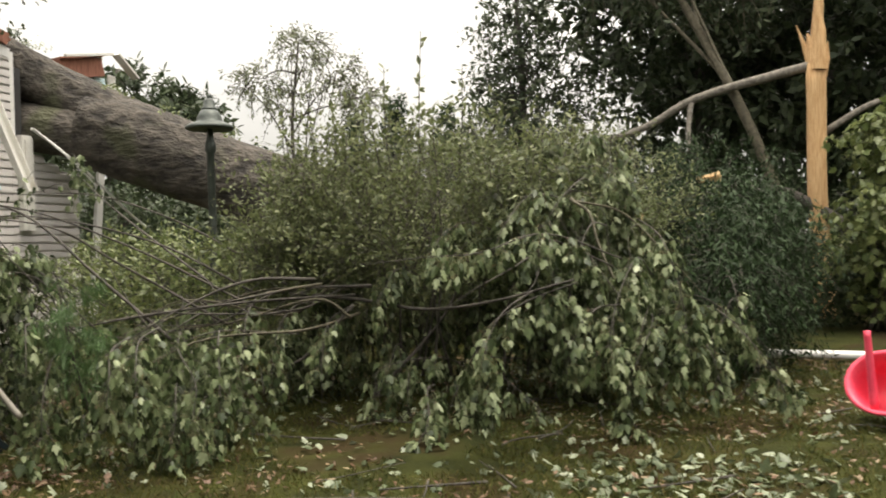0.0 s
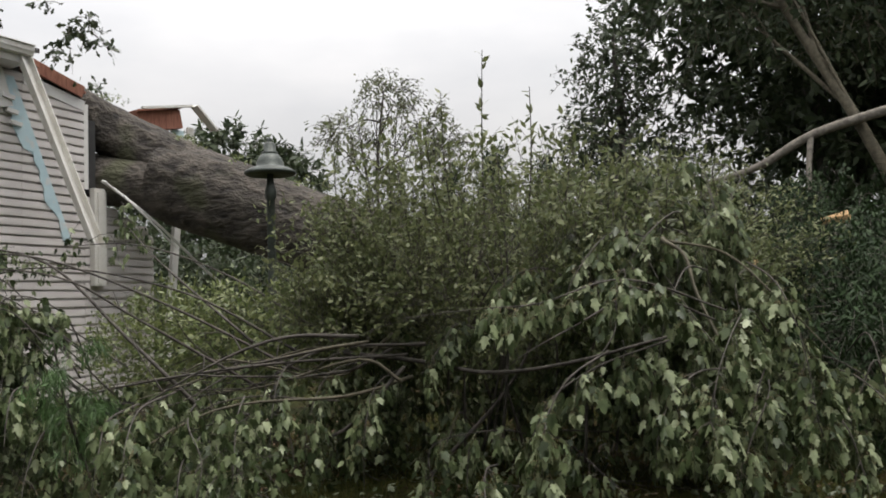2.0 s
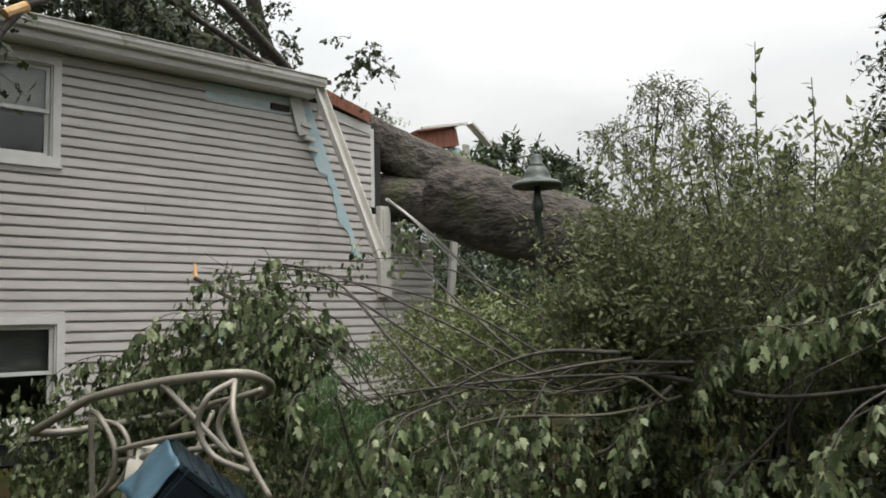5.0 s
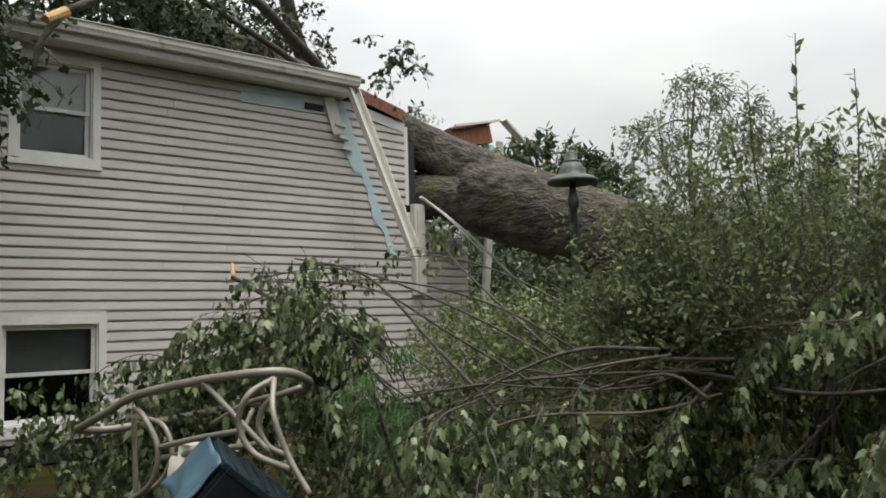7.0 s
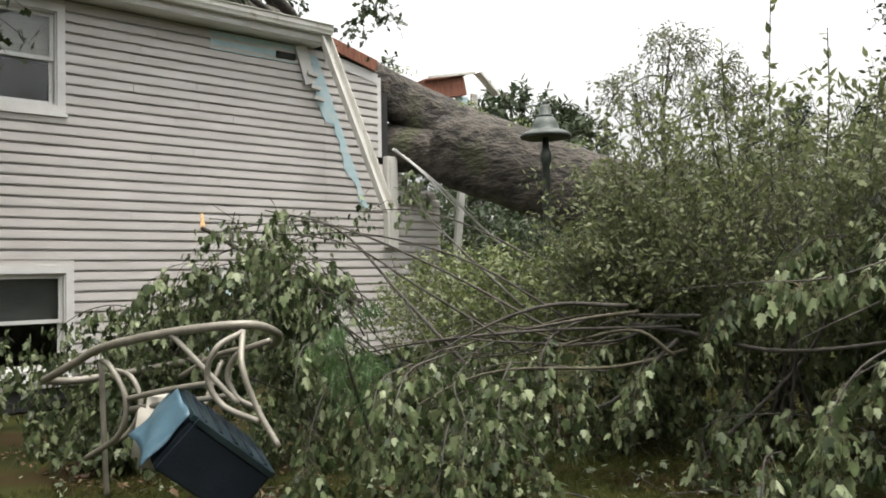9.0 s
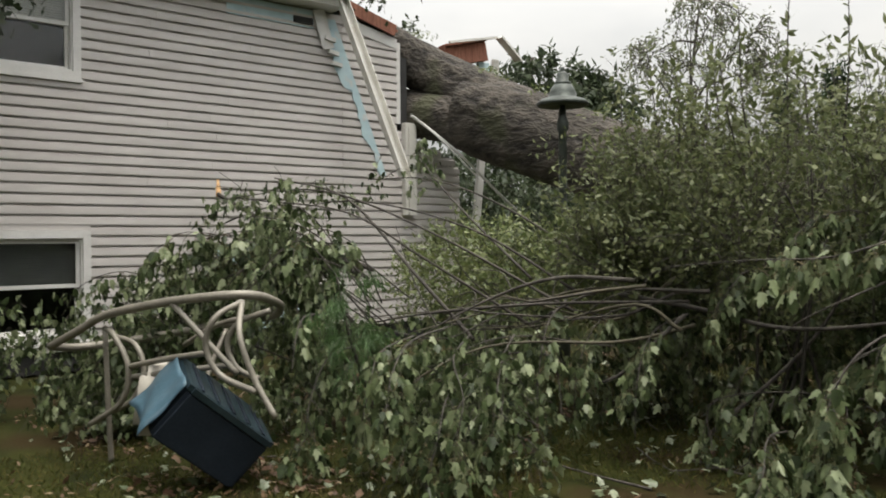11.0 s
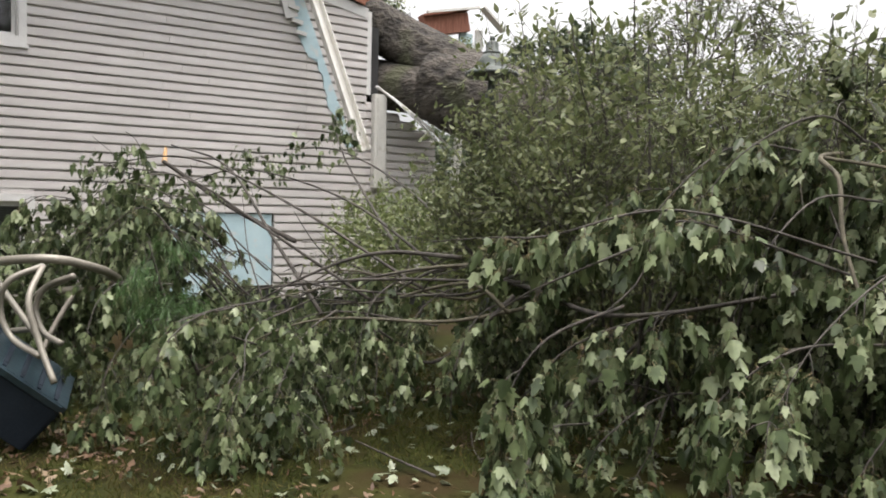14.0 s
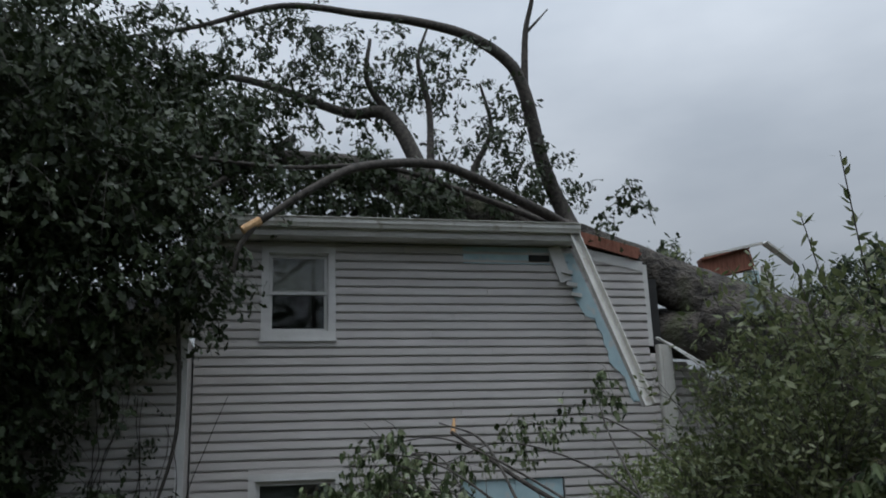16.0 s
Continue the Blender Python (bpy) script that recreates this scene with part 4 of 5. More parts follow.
tree((1.55, 15.7, 0), 9, [(-3.2, 0, 7.0, 1.4, 1.2, 1.6), (-4.0, 1, 8.6, 1.6, 1.3, 1.4), (-1.4, 1, 6.5, 1.2, 1.2, 1.4)], 600, 12, 0.17, M_WOODS, 0.10, M_STICK, (-3.7, -0.3), "leaning grey tree in the dark woods")
tree((4.0, 18, 0), 13, [(0, 0, 7, 3, 2.5, 3.5), (-2, 0, 9, 2.2, 2, 3), (2, -1, 5, 2.5, 2, 3), (0, 0, 11.5, 2.5, 2, 2)], 1500, 14, 0.26, M_WOODS, 0.3, None, (0, 0), "tall dark woodland tree with a dense crown")
tree((-0.5, 21, 0), 13, [(0, 0, 7, 3, 2.5, 3.5), (-2.2, 0, 8.5, 2.2, 2, 2.5), (2, -1, 4.5, 2.5, 2, 3), (0, 0, 11, 2.5, 2, 2)], 1500, 14, 0.28, M_WOODS, 0.3, None, (0, 0), "tall dark woodland tree with a dense crown")
tree((8.5, 20, 0), 14, [(0, 0, 7, 3.5, 2.5, 4), (-2, 0, 9, 2.2, 2, 3), (2, -1, 5, 2.5, 2, 3), (0, 0, 11.5, 2.5, 2, 2)], 1200, 14, 0.28, M_WOODS, 0.3, None, (0, 0), "tall dark woodland tree with a dense crown")
tree((2.2, 24, 0), 12, [(0, 0, 6, 4, 2.5, 4), (-3, 0, 5, 2.5, 2, 4), (3, -1, 4, 3, 2, 3.5)], 1500, 14, 0.3, M_WOODS, 0.3, None, (0, 0), "broad dark tree deep in the woods")
tree((-4.7, 18.8, 0), 6.9, [(0.2, 0, 6.0, 0.8, 0.9, 1.2), (0.8, 0, 4.6, 1.2, 1.1, 1.5), (-0.2, 0, 3.4, 1.1, 1.0, 1.6)], 620, 12, 0.16, M_WOODS, 0.12, None, (0.3, 0), "young woodland tree at the edge of the clearing")
tree((-7.75, 14.9, 0), 5.4, [(0.0, 0, 5.3, 0.55, 0.5, 0.45), (-0.95, 0, 4.75, 0.6, 0.5, 0.3), (0.75, 0.1, 4.8, 0.6, 0.5, 0.35), (1.3, 0, 4.2, 0.35, 0.4, 0.3), (-0.3, 0, 4.3, 0.5, 0.4, 0.3)], 330, 10, 0.085, M_LIGHTTREE, 0.055, M_LIMB, (0.0, 0), "thin pale small-leaved tree against the sky", length=0.4, inner=0.1, limbs=12, droop=0.5)
tree((-17.5, 21, 0), 7.0, [(0, 0, 5.9, 2.2, 1.5, 1.0), (-2.2, 0, 5.4, 1.5, 1.2, 0.9), (2.3, 0, 5.2, 1.3, 1.2, 0.9), (0.5, 0, 4.4, 2.8, 1.2, 1.0)], 800, 12, 0.28, M_WOODS, 0.2, None, (0, 0), "rounded far tree behind the house")


def conifer(at, height, width, label, n=36):
    t = root("conifer", at, label, "conifer")
    a = np.array(at, float)
    part("trunk", tube([a, a + (0, 0, height * 0.93)], [0.02 * height, 0.003 * height], 7), M_LIMB, t)
    lobes = []
    for i in range(n):
        f = i / n
        ang = i * 2.4
        r = width * (1 - f) * rng.uniform(0.6, 1.05)
        c = a + (math.cos(ang) * r * 0.55, math.sin(ang) * r * 0.55, height * (0.12 + 0.86 * f))
        lobes.append((*c, r * 0.4 + 0.28, r * 0.4 + 0.28, 0.05 * height * (1.3 - f)))
    crown(t, lobes, 40 * n, 10, 0.3, 0.24, LANCE, M_HEMLOCK, 0, droop=0.4, inner=0.1, spread=0.7)


conifer((-15.6, 21.7, 0), 6.3, 1.4, "dark pointed conifer behind the lamp")
conifer((-13.0, 28, 0), 6.5, 1.5, "dark pointed conifer in the distance")
conifer((-11.4, 28.0, 0), 7.0, 1.6, "dark pointed conifer in the far tree line")
conifer((-9.8, 29.0, 0), 6.6, 1.5, "dark pointed conifer in the far tree line")
for i, (x, y, h) in enumerate([(-20, 34, 4.5), (-14, 36, 5), (-9, 30, 4.3), (-5, 27, 4.5), (-26, 33, 5.5), (-12, 28, 3.6), (-3.6, 24, 4.6), (14, 26, 11), (20, 20, 10), (14, 12, 9), (-24, 22, 6)]):
    tree((x, y, 0), h, [(0, 0, h * 0.55, 2.6, 1.8, h * 0.42), (2.2, 0, h * 0.4, 2.0, 1.6, h * 0.36), (-2.2, 0.5, h * 0.38, 2.0, 1.6, h * 0.34)], 420, 12, 0.32, M_WOODS, 0.15, None, (0, 0), "dense dark tree in the far hedge line", limbs=3)

# ---- brush of fallen tops ----
maple = root("fallen_maple", (-1.2, 6.2, 0), "heap of broken maple branches with drooping silvery leaves", "fallen branches")
MAPLE_CORE = [(-1.0, 7.7, 0.8, 0.8, 0.4, 0.6), (-2.3, 8.0, 0.8, 0.9, 0.35, 0.7), (-0.4, 7.6, 0.6, 0.5, 0.5, 0.5), (-1.2, 8.1, 1.1, 0.9, 0.6, 0.7), (-3.3, 7.5, 0.7, 0.7, 0.3, 0.55)]
crown(maple, MAPLE_CORE, 900, 9, 0.32, 0.075, MAPLE, M_MAPLE, 0.003, droop=0.9, inner=0.05, hang=True, fold=0.5, curl=0.4)
FRONT_BOUGHS = [  # the near boughs, reaching forward out of the heap
    [(-0.45, 6.7, 1.25), (-0.83, 5.98, 1.44), (-1.19, 5.63, 1.33), (-1.55, 5.6, 1.31), (-2.0, 5.56, 1.27)],
    [(-0.5, 6.6, 1.2), (-0.83, 5.98, 1.40), (-0.85, 5.76, 1.16), (-0.95, 5.58, 0.98)],
    [(-0.83, 5.95, 1.36), (-1.0, 5.66, 1.22), (-1.2, 5.52, 1.1), (-1.38, 5.48, 0.98)],
    [(-0.87, 5.72, 1.08), (-1.0, 5.47, 0.96), (-1.08, 5.36, 0.76), (-1.1, 5.33, 0.5)],
    [(-0.7, 6.3, 1.1), (-0.95, 5.85, 1.0), (-1.15, 5.65, 0.85), (-1.25, 5.6, 0.65)],
    [(-0.3, 7.3, 1.1), (-0.35, 6.8, 1.25), (-0.42, 6.3, 1.0), (-0.45, 6.02, 0.7)],
    [(-0.3, 7.3, 0.9), (-0.3, 6.9, 0.85), (-0.38, 6.65, 0.5), (-0.42, 6.5, 0.1)],
    [(-0.3, 7.2, 0.8), (-0.25, 6.7, 0.75), (-0.35, 6.45, 0.45), (-0.36, 6.35, 0.12)],
    [(-0.6, 7.0, 1.5), (-0.65, 6.6, 1.5), (-0.7, 6.3, 1.25), (-0.74, 6.15, 0.95)],
    [(-0.5, 7.4, 1.6), (-0.2, 7.0, 1.4), (-0.05, 6.8, 1.0), (0.0, 6.72, 0.62)],
    [(-0.9, 7.2, 1.7), (-1.1, 6.7, 1.75), (-1.25, 6.4, 1.5), (-1.3, 6.3, 1.3)],
    [(-0.75, 7.2, 1.75), (-0.7, 6.7, 1.85), (-0.8, 6.35, 1.7), (-0.9, 6.2, 1.5)],
    [(-0.5, 6.9, 0.9), (-0.6, 6.4, 0.9), (-0.7, 6.05, 0.7), (-0.72, 5.95, 0.45)],
    [(-0.2, 7.4, 0.7), (0.1, 7.0, 0.6), (0.2, 6.9, 0.35), (0.24, 6.85, 0.15)],
    [(-1.4, 7.4, 1.3), (-1.6, 6.9, 1.55), (-1.75, 6.6, 1.5), (-1.85, 6.5, 1.35)],
    [(-1.9, 6.6, 0.3), (-1.8, 6.2, 0.34), (-1.71, 5.98, 0.2), (-1.7, 5.88, 0.1)],
    [(-2.3, 7.4, 1.1), (-2.3, 6.9, 1.2), (-2.35, 6.7, 1.05), (-2.4, 6.6, 0.9)],
]
hung_lines(maple, FRONT_BOUGHS, 0.052, 18, 0.070, M_MAPLE, 0.17, gap=-0.15)
hung_lines(maple, arches_over(9, ((-1.4, 7.6, 1.0), (-0.3, 8.4, 1.4)), ((-1.2, 6.7, 0.9), (-0.1, 7.1, 1.6))), 0.075, 15, 0.07, M_MAPLE, 0.21)
hung_lines(maple, arches_over(15, ((-2.0, 8.2, 1.3), (-0.7, 9.2, 1.8)), ((-1.8, 6.9, 1.5), (-0.5, 7.7, 2.1))), 0.075, 15, 0.07, M_MAPLE, 0.21)
hung_lines(maple, arches_over(7, ((-0.4, 7.6, 0.5), (0.4, 8.8, 0.9)), ((0.0, 7.0, 0.1), (0.9, 8.4, 0.4)), (0.1, 0.3)), 0.09, 11, 0.074, M_MAPLE, 0.2)
hung_lines(maple, arches_over(6, ((-2.7, 7.3, 0.2), (-1.0, 7.7, 0.5)), ((-2.7, 6.4, 0.08), (-1.0, 6.9, 0.22)), (0.05, 0.2)), 0.09, 11, 0.074, M_MAPLE, 0.18)
for i, (pts, rad) in enumerate([
    ([(-3.4, 7.0, 1.0), (-2.6, 6.8, 0.95), (-2.0, 6.7, 0.88), (-1.4, 6.6, 0.95), (-0.8, 6.7, 1.1)], [0.018, 0.009]),
    ([(-0.95, 7.5, 1.75), (-0.85, 6.95, 1.70), (-0.70, 6.84, 1.59), (-0.62, 6.75, 1.35), (-0.48, 6.68, 1.05)], [0.014, 0.008]),
    ([(-0.85, 6.95, 1.70), (-0.5, 7.1, 1.6), (-0.2, 7.1, 1.3), (0.1, 7.1, 0.95)], [0.009, 0.004]),
    ([(-2.6, 6.9, 0.1), (-2.05, 7.3, 0.8), (-1.8, 7.6, 1.6)], [0.016, 0.008]),
]):
    limb(maple, pts, rad, M_STICK if i in (1, 2) else M_LIMB, 7, seed=60 + i)

brush = root("fallen_bough", (-4.6, 5.6, 0), "tangle of broken maple boughs before the house wall", "fallen branches")
BRUSH_LOBES = [(-5.3, 4.6, 1.25, 0.5, 0.5, 0.35), (-4.7, 5.0, 1.35, 0.6, 0.5, 0.42), (-5.6, 4.5, 0.9, 0.9, 0.7, 0.5), (-3.9, 5.3, 0.5, 0.6, 0.45, 0.38), (-3.1, 5.35, 0.55, 0.5, 0.35, 0.4), (-4.6, 6.6, 0.5, 0.9, 0.6, 0.4), (-3.5, 7.0, 0.6, 0.7, 0.5, 0.5), (-6.6, 4.0, 0.7, 0.9, 0.9, 0.55), (-6.5, 6.4, 0.6, 1.0, 0.9, 0.45),
               (-5.6, 4.3, 0.5, 0.9, 0.4, 0.45), (-6.0, 2.2, 0.6, 1.0, 1.0, 0.5), (-6.9, 2.5, 1.2, 0.5, 0.7, 0.5), (-3.6, 5.4, 0.3, 0.7, 0.4, 0.25)]
crown(brush, [(x, y, zz * 0.85, a * 0.75, b * 0.75, c * 0.75) for x, y, zz, a, b, c in BRUSH_LOBES], 1250, 9, 0.3, 0.066, MAPLE, M_MAPLE, 0.003, droop=0.9, inner=0.05, hang=True, fold=0.5, curl=0.4, gaps=-0.05)
hung_lines(brush, arches_over(17, ((-5.0, 5.2, 0.7), (-4.2, 5.8, 1.1)), ((-5.9, 4.3, 0.95), (-4.5, 4.9, 1.5)), (0.1, 0.4)), 0.07, 13, 0.075, M_MAPLE, 0.18)
hung_lines(brush, [[(-3.6, 5.5, 0.85), (-3.35, 5.0, 0.82), (-3.15, 4.72, 0.7), (-3.07, 4.62, 0.55)], [(-3.5, 5.6, 0.8), (-3.2, 5.2, 0.72), (-2.98, 5.08, 0.52), (-2.95, 4.98, 0.3)],
                   [(-3.3, 5.4, 0.6), (-3.15, 5.1, 0.5), (-3.05, 4.95, 0.3), (-3.05, 4.86, 0.1)], [(-3.7, 5.3, 0.8), (-3.5, 4.9, 0.76), (-3.36, 4.72, 0.62), (-3.3, 4.62, 0.42)],
                   [(-3.3, 5.8, 0.8), (-3.1, 5.5, 0.7), (-2.95, 5.3, 0.5), (-2.9, 5.22, 0.3)], [(-3.0, 6.9, 0.95), (-3.05, 6.4, 0.9), (-3.04, 6.12, 0.6), (-3.03, 6.05, 0.15)],
                   [(-3.3, 6.3, 1.0), (-3.2, 6.0, 0.85), (-3.15, 5.86, 0.5), (-3.1, 5.8, 0.12)], [(-2.75, 6.9, 0.9), (-2.75, 6.5, 0.8), (-2.72, 6.3, 0.5), (-2.7, 6.25, 0.15)],
                   [(-4.3, 5.1, 0.9), (-4.0, 4.7, 0.95), (-3.82, 4.52, 0.85), (-3.74, 4.44, 0.66)], [(-4.2, 5.2, 0.7), (-3.9, 4.8, 0.7), (-3.76, 4.58, 0.5), (-3.7, 4.5, 0.26)]], 0.058, 15, 0.07, M_MAPLE, 0.16, gap=-0.22)
hung_lines(brush, arches_over(14, ((-6.6, 4.2, 0.5), (-5.0, 5.2, 0.9)), ((-6.9, 4.0, 0.3), (-5.3, 4.5, 0.9)), (0.1, 0.35)), 0.08, 12, 0.074, M_MAPLE, 0.2)
hung_lines(brush, arches_over(6, ((-7.0, 2.4, 0.4), (-5.6, 3.2, 0.7)), ((-6.8, 1.4, 0.2), (-6.0, 2.8, 0.6)), (0.1, 0.3)), 0.08, 12, 0.074, M_MAPLE, 0.2)
hung_lines(brush, arches_over(7, ((-7.4, 5.8, 0.6), (-5.6, 6.8, 0.9)), ((-7.6, 5.0, 0.6), (-5.4, 5.8, 1.0)), (0.1, 0.3)), 0.08, 12, 0.074, M_MAPLE, 0.2)
fan = []
for i in range(10):  # boughs that fan out from the broken end
    hub = np.array([-2.75, 6.75, 0.98]) + rng.normal(0, 0.17, 3) * (1, 1, 0.7)
    end = np.array([rng.uniform(-5.6, -3.7), rng.uniform(4.9, 6.3), rng.uniform(0.35, 1.0)])
    m1 = hub * 0.7 + end * 0.3 + rng.normal(0, 0.12, 3) + (0, 0, 0.04)
    m2 = hub * 0.35 + end * 0.65 + rng.normal(0, 0.15, 3) + (0, 0, 0.03)
    fan.append([hub, m1, m2, end])
    limb(brush, fan[-1], [rng.uniform(0.007, 0.016), 0.009, 0.003], M_LIMB if i % 2 else M_STICK, 7, seed=90 + i)
    for k in range(3):
        s = (m2 * 0.6 + end * 0.4, m1 * 0.5 + m2 * 0.5, m2)[k]
        e = s + rng.normal(0, 0.22, 3) + (-0.15, -0.1, 0.05)
        limb(brush, [s, s * 0.5 + e * 0.5 + rng.normal(0, 0.05, 3), e], [0.006, 0.0025], None, 5, "twig")
hung_lines(brush, [[p + rng.normal(0, 0.05, 3) for p in f[1:]] for f in fan[::2]], 0.11, 10, 0.07, M_MAPLE, 0.16)
LOW = [(-4.7, 4.55, 0.3, 0.8, 0.3, 0.3), (-5.9, 4.2, 0.35, 0.8, 0.4, 0.35), (-3.5, 5.1, 0.22, 0.5, 0.3, 0.2), (-5.2, 5.4, 0.5, 0.9, 0.5, 0.4), (-4.2, 6.2, 0.45, 0.9, 0.5, 0.35), (-6.6, 4.8, 0.5, 0.9, 0.8, 0.5)]
crown(brush, LOW, 1250, 9, 0.28, 0.066, MAPLE, M_MAPLE, 0.003, droop=0.9, inner=0.05, hang=True, fold=0.5, curl=0.4, gaps=-0.1)
for i, pts in enumerate(([(-3.4, 6.5, 0.9), (-4.2, 5.9, 1.45), (-4.9, 5.4, 1.78), (-5.6, 5.0, 1.75)], [(-3.6, 6.8, 1.0), (-4.5, 6.5, 1.5), (-5.6, 6.1, 1.75), (-6.6, 5.8, 1.6)],
                         [(-3.3, 7.0, 1.0), (-4.4, 7.0, 1.6), (-5.4, 6.9, 1.95), (-6.3, 6.8, 2.0)], [(-3.5, 6.2, 0.8), (-4.0, 5.6, 1.3), (-4.3, 5.2, 1.6), (-4.9, 4.8, 1.7)], [(-4.0, 6.7, 1.1), (-5.2, 6.9, 1.8), (-5.9, 7.1, 2.25)])):
    limb(brush, pts, [0.012, 0.004], None, 6, "bough", seed=140 + i)
bunches(brush, [(-5.6, 5.0, 1.7, 0.25, 0.2, 0.1), (-6.4, 5.9, 1.65, 0.3, 0.25, 0.12), (-6.1, 6.9, 2.05, 0.3, 0.2, 0.15), (-4.9, 4.95, 1.65, 0.4, 0.3, 0.2), (-6.0, 7.2, 2.3, 0.2, 0.2, 0.15), (-7.2, 6.8, 1.85, 0.4, 0.3, 0.2)], 44, 12, 0.07, MAPLE, M_MAPLE, 0.2, 0.05)
limb(brush, [(-3.9, 6.0, 0.7), (-4.5, 5.9, 1.2), (-5.2, 5.8, 1.75), (-6.0, 5.6, 1.95)], [0.016, 0.006])
limb(brush, [(-8.6, 6.3, 1.95), (-8.3, 6.5, 1.75), (-7.6, 6.8, 1.4), (-6.5, 7.0, 1.1)], [0.024, 0.026])
part("snapped_end", tube([(-8.72, 6.36, 2.12), (-8.6, 6.31, 1.93)], [0.015, 0.035], 7), M_RAW, brush, "snapped orange end of a bough")

shrub = root("uprooted_shrub", (-2.4, 8.0, 0), "tall olive-leaved shrub with many thin upright stems", "shrub")
SHRUB_LOBES = [(-3.6, 7.3, 1.5, 0.45, 0.4, 0.5), (-3.2, 7.35, 1.55, 0.6, 0.5, 0.75), (-4.1, 7.9, 1.0, 0.6, 0.5, 0.6), (-2.3, 7.9, 1.5, 1.0, 0.8, 0.8), (-3.4, 8.3, 1.3, 0.9, 0.8, 0.8), (-1.3, 8.6, 1.5, 0.8, 0.8, 0.8), (-2.6, 9.2, 1.6, 1.2, 0.9, 0.8), (-4.3, 8.9, 0.9, 0.7, 0.7, 0.6), (-1.2, 9.8, 1.6, 1.0, 0.9, 0.9)]
SHRUB_LOBES += [(-2.4, 6.95, 1.45, 0.8, 0.4, 0.28), (-3.2, 6.9, 1.3, 0.5, 0.35, 0.22), (-1.6, 7.1, 1.6, 0.6, 0.35, 0.3)]
crown(shrub, SHRUB_LOBES, 7600, 12, 0.45, 0.054, OVAL, M_SHRUB, 0.003, droop=0.1, upright=0.9, inner=0.3, gaps=-0.25, gap_scale=1.3)
crown(shrub, [(-2.4, 6.95, 2.15, 0.5, 0.3, 0.3), (-1.7, 7.0, 2.1, 0.4, 0.3, 0.3), (-3.0, 7.0, 2.2, 0.4, 0.3, 0.3), (-3.6, 7.0, 1.75, 0.3, 0.3, 0.3), (-1.2, 7.4, 2.0, 0.4, 0.4, 0.3)], 280, 9, 0.4, 0.066, OVAL, M_SHRUB, 0.003, droop=0.1, upright=0.6, inner=0.2)
for i in range(26):
    x, y = rng.uniform(-3.4, -1.2), rng.uniform(7.2, 9.0)
    h = rng.uniform(1.7, 2.5)
    limb(shrub, [(x, y, 0.2), (x + rng.normal(0, 0.12), y + rng.normal(0, 0.12), h * 0.55), (x + rng.normal(0, 0.25), y + rng.normal(0, 0.25), h)], [0.014, 0.004], None, 5, "stem")


def sprout(tip, base, n, size):
    line = spline([base, (np.array(base) * 0.5 + np.array(tip) * 0.5) + rng.normal(0, 0.03, 3), tip])
    part("stem", tube(line, [0.007, 0.003], 5), M_LIMB, shrub)
    f = rng.uniform(0.25, 1.0, n)
    at = np.stack([np.interp(f, np.linspace(0, 1, len(line)), line[:, k]) for k in range(3)], 1)
    along = unit(rng.normal(0, 0.7, (n, 3)) + (0, 0, 0.35))
    put_mesh("foliage", leaf_mesh("foliage", at - np.array(shrub.location), along, unit(rng.normal(0, 0.4, (n, 3)) + (0.4, -0.4, 0.7)), rng.uniform(0.7, 1.2, n) * size, OVAL, M_SHRUB), shrub, kind="stuff")


for tip, base in (((-3.3, 7.2, 2.9), (-3.3, 7.4, 1.9)), ((-3.6, 7.3, 2.6), (-3.5, 7.5, 1.8)), ((-3.0, 7.1, 2.75), (-3.1, 7.3, 1.8)), ((-3.9, 7.6, 2.35), (-3.9, 7.8, 1.6)), ((-0.9, 7.4, 2.3), (-1.0, 7.6, 1.5)), ((-2.11, 7.06, 3.18), (-2.25, 7.3, 1.9)), ((-2.43, 7.0, 2.90), (-2.5, 7.3, 1.9)), ((-1.75, 7.05, 2.85), (-1.9, 7.3, 1.9)), ((-1.5, 7.2, 2.55), (-1.7, 7.4, 1.8)), ((-2.75, 7.2, 2.7), (-2.8, 7.4, 1.8)), ((-3.0, 7.3, 2.45), (-3.0, 7.5, 1.7)), ((-1.2, 7.6, 2.5), (-1.3, 7.8, 1.8)), ((-2.6, 7.05, 2.6), (-2.55, 7.3, 1.8))):
    sprout(tip, base, 27, 0.08)

bush = root("yellow_green_bush", (-4.8, 7.6, 0), "yellow-green leafy bush among the branches", "shrub")
crown(bush, [(-4.6, 7.3, 1.1, 0.7, 0.5, 0.45), (-5.6, 7.6, 1.1, 0.8, 0.5, 0.5), (-3.8, 7.4, 1.15, 0.5, 0.5, 0.45), (-6.6, 8.2, 0.9, 0.8, 0.6, 0.5)], 900, 9, 0.35, 0.07, OVAL, M_BUSH, 0.003, droop=0.2, upright=0.5, inner=0.3)

# ---- understorey ----
def thicket(at, lobes, n, size, material, label, leaves=11, shape=OVAL, droop=0.3, length=0.45, name="thicket", **more):
    t = root(name, at, label, "shrub")
    for i in range(7):
        x, y, zz, rx, ry, rz = lobes[i % len(lobes)]
        limb(t, [(x + rng.normal(0, 0.3) * rx, y + rng.normal(0, 0.3) * ry, -0.05), (x, y, zz * 0.6), (x + rng.normal(0, 0.6) * rx, y + rng.normal(0, 0.6) * ry, zz + 0.7 * rz)], [0.03, 0.006], None, 6, "stem")
    crown(t, lobes, n, leaves, length, size, shape, material, 0.004, droop=droop, inner=0.25, spread=0.8, **more)
    return t


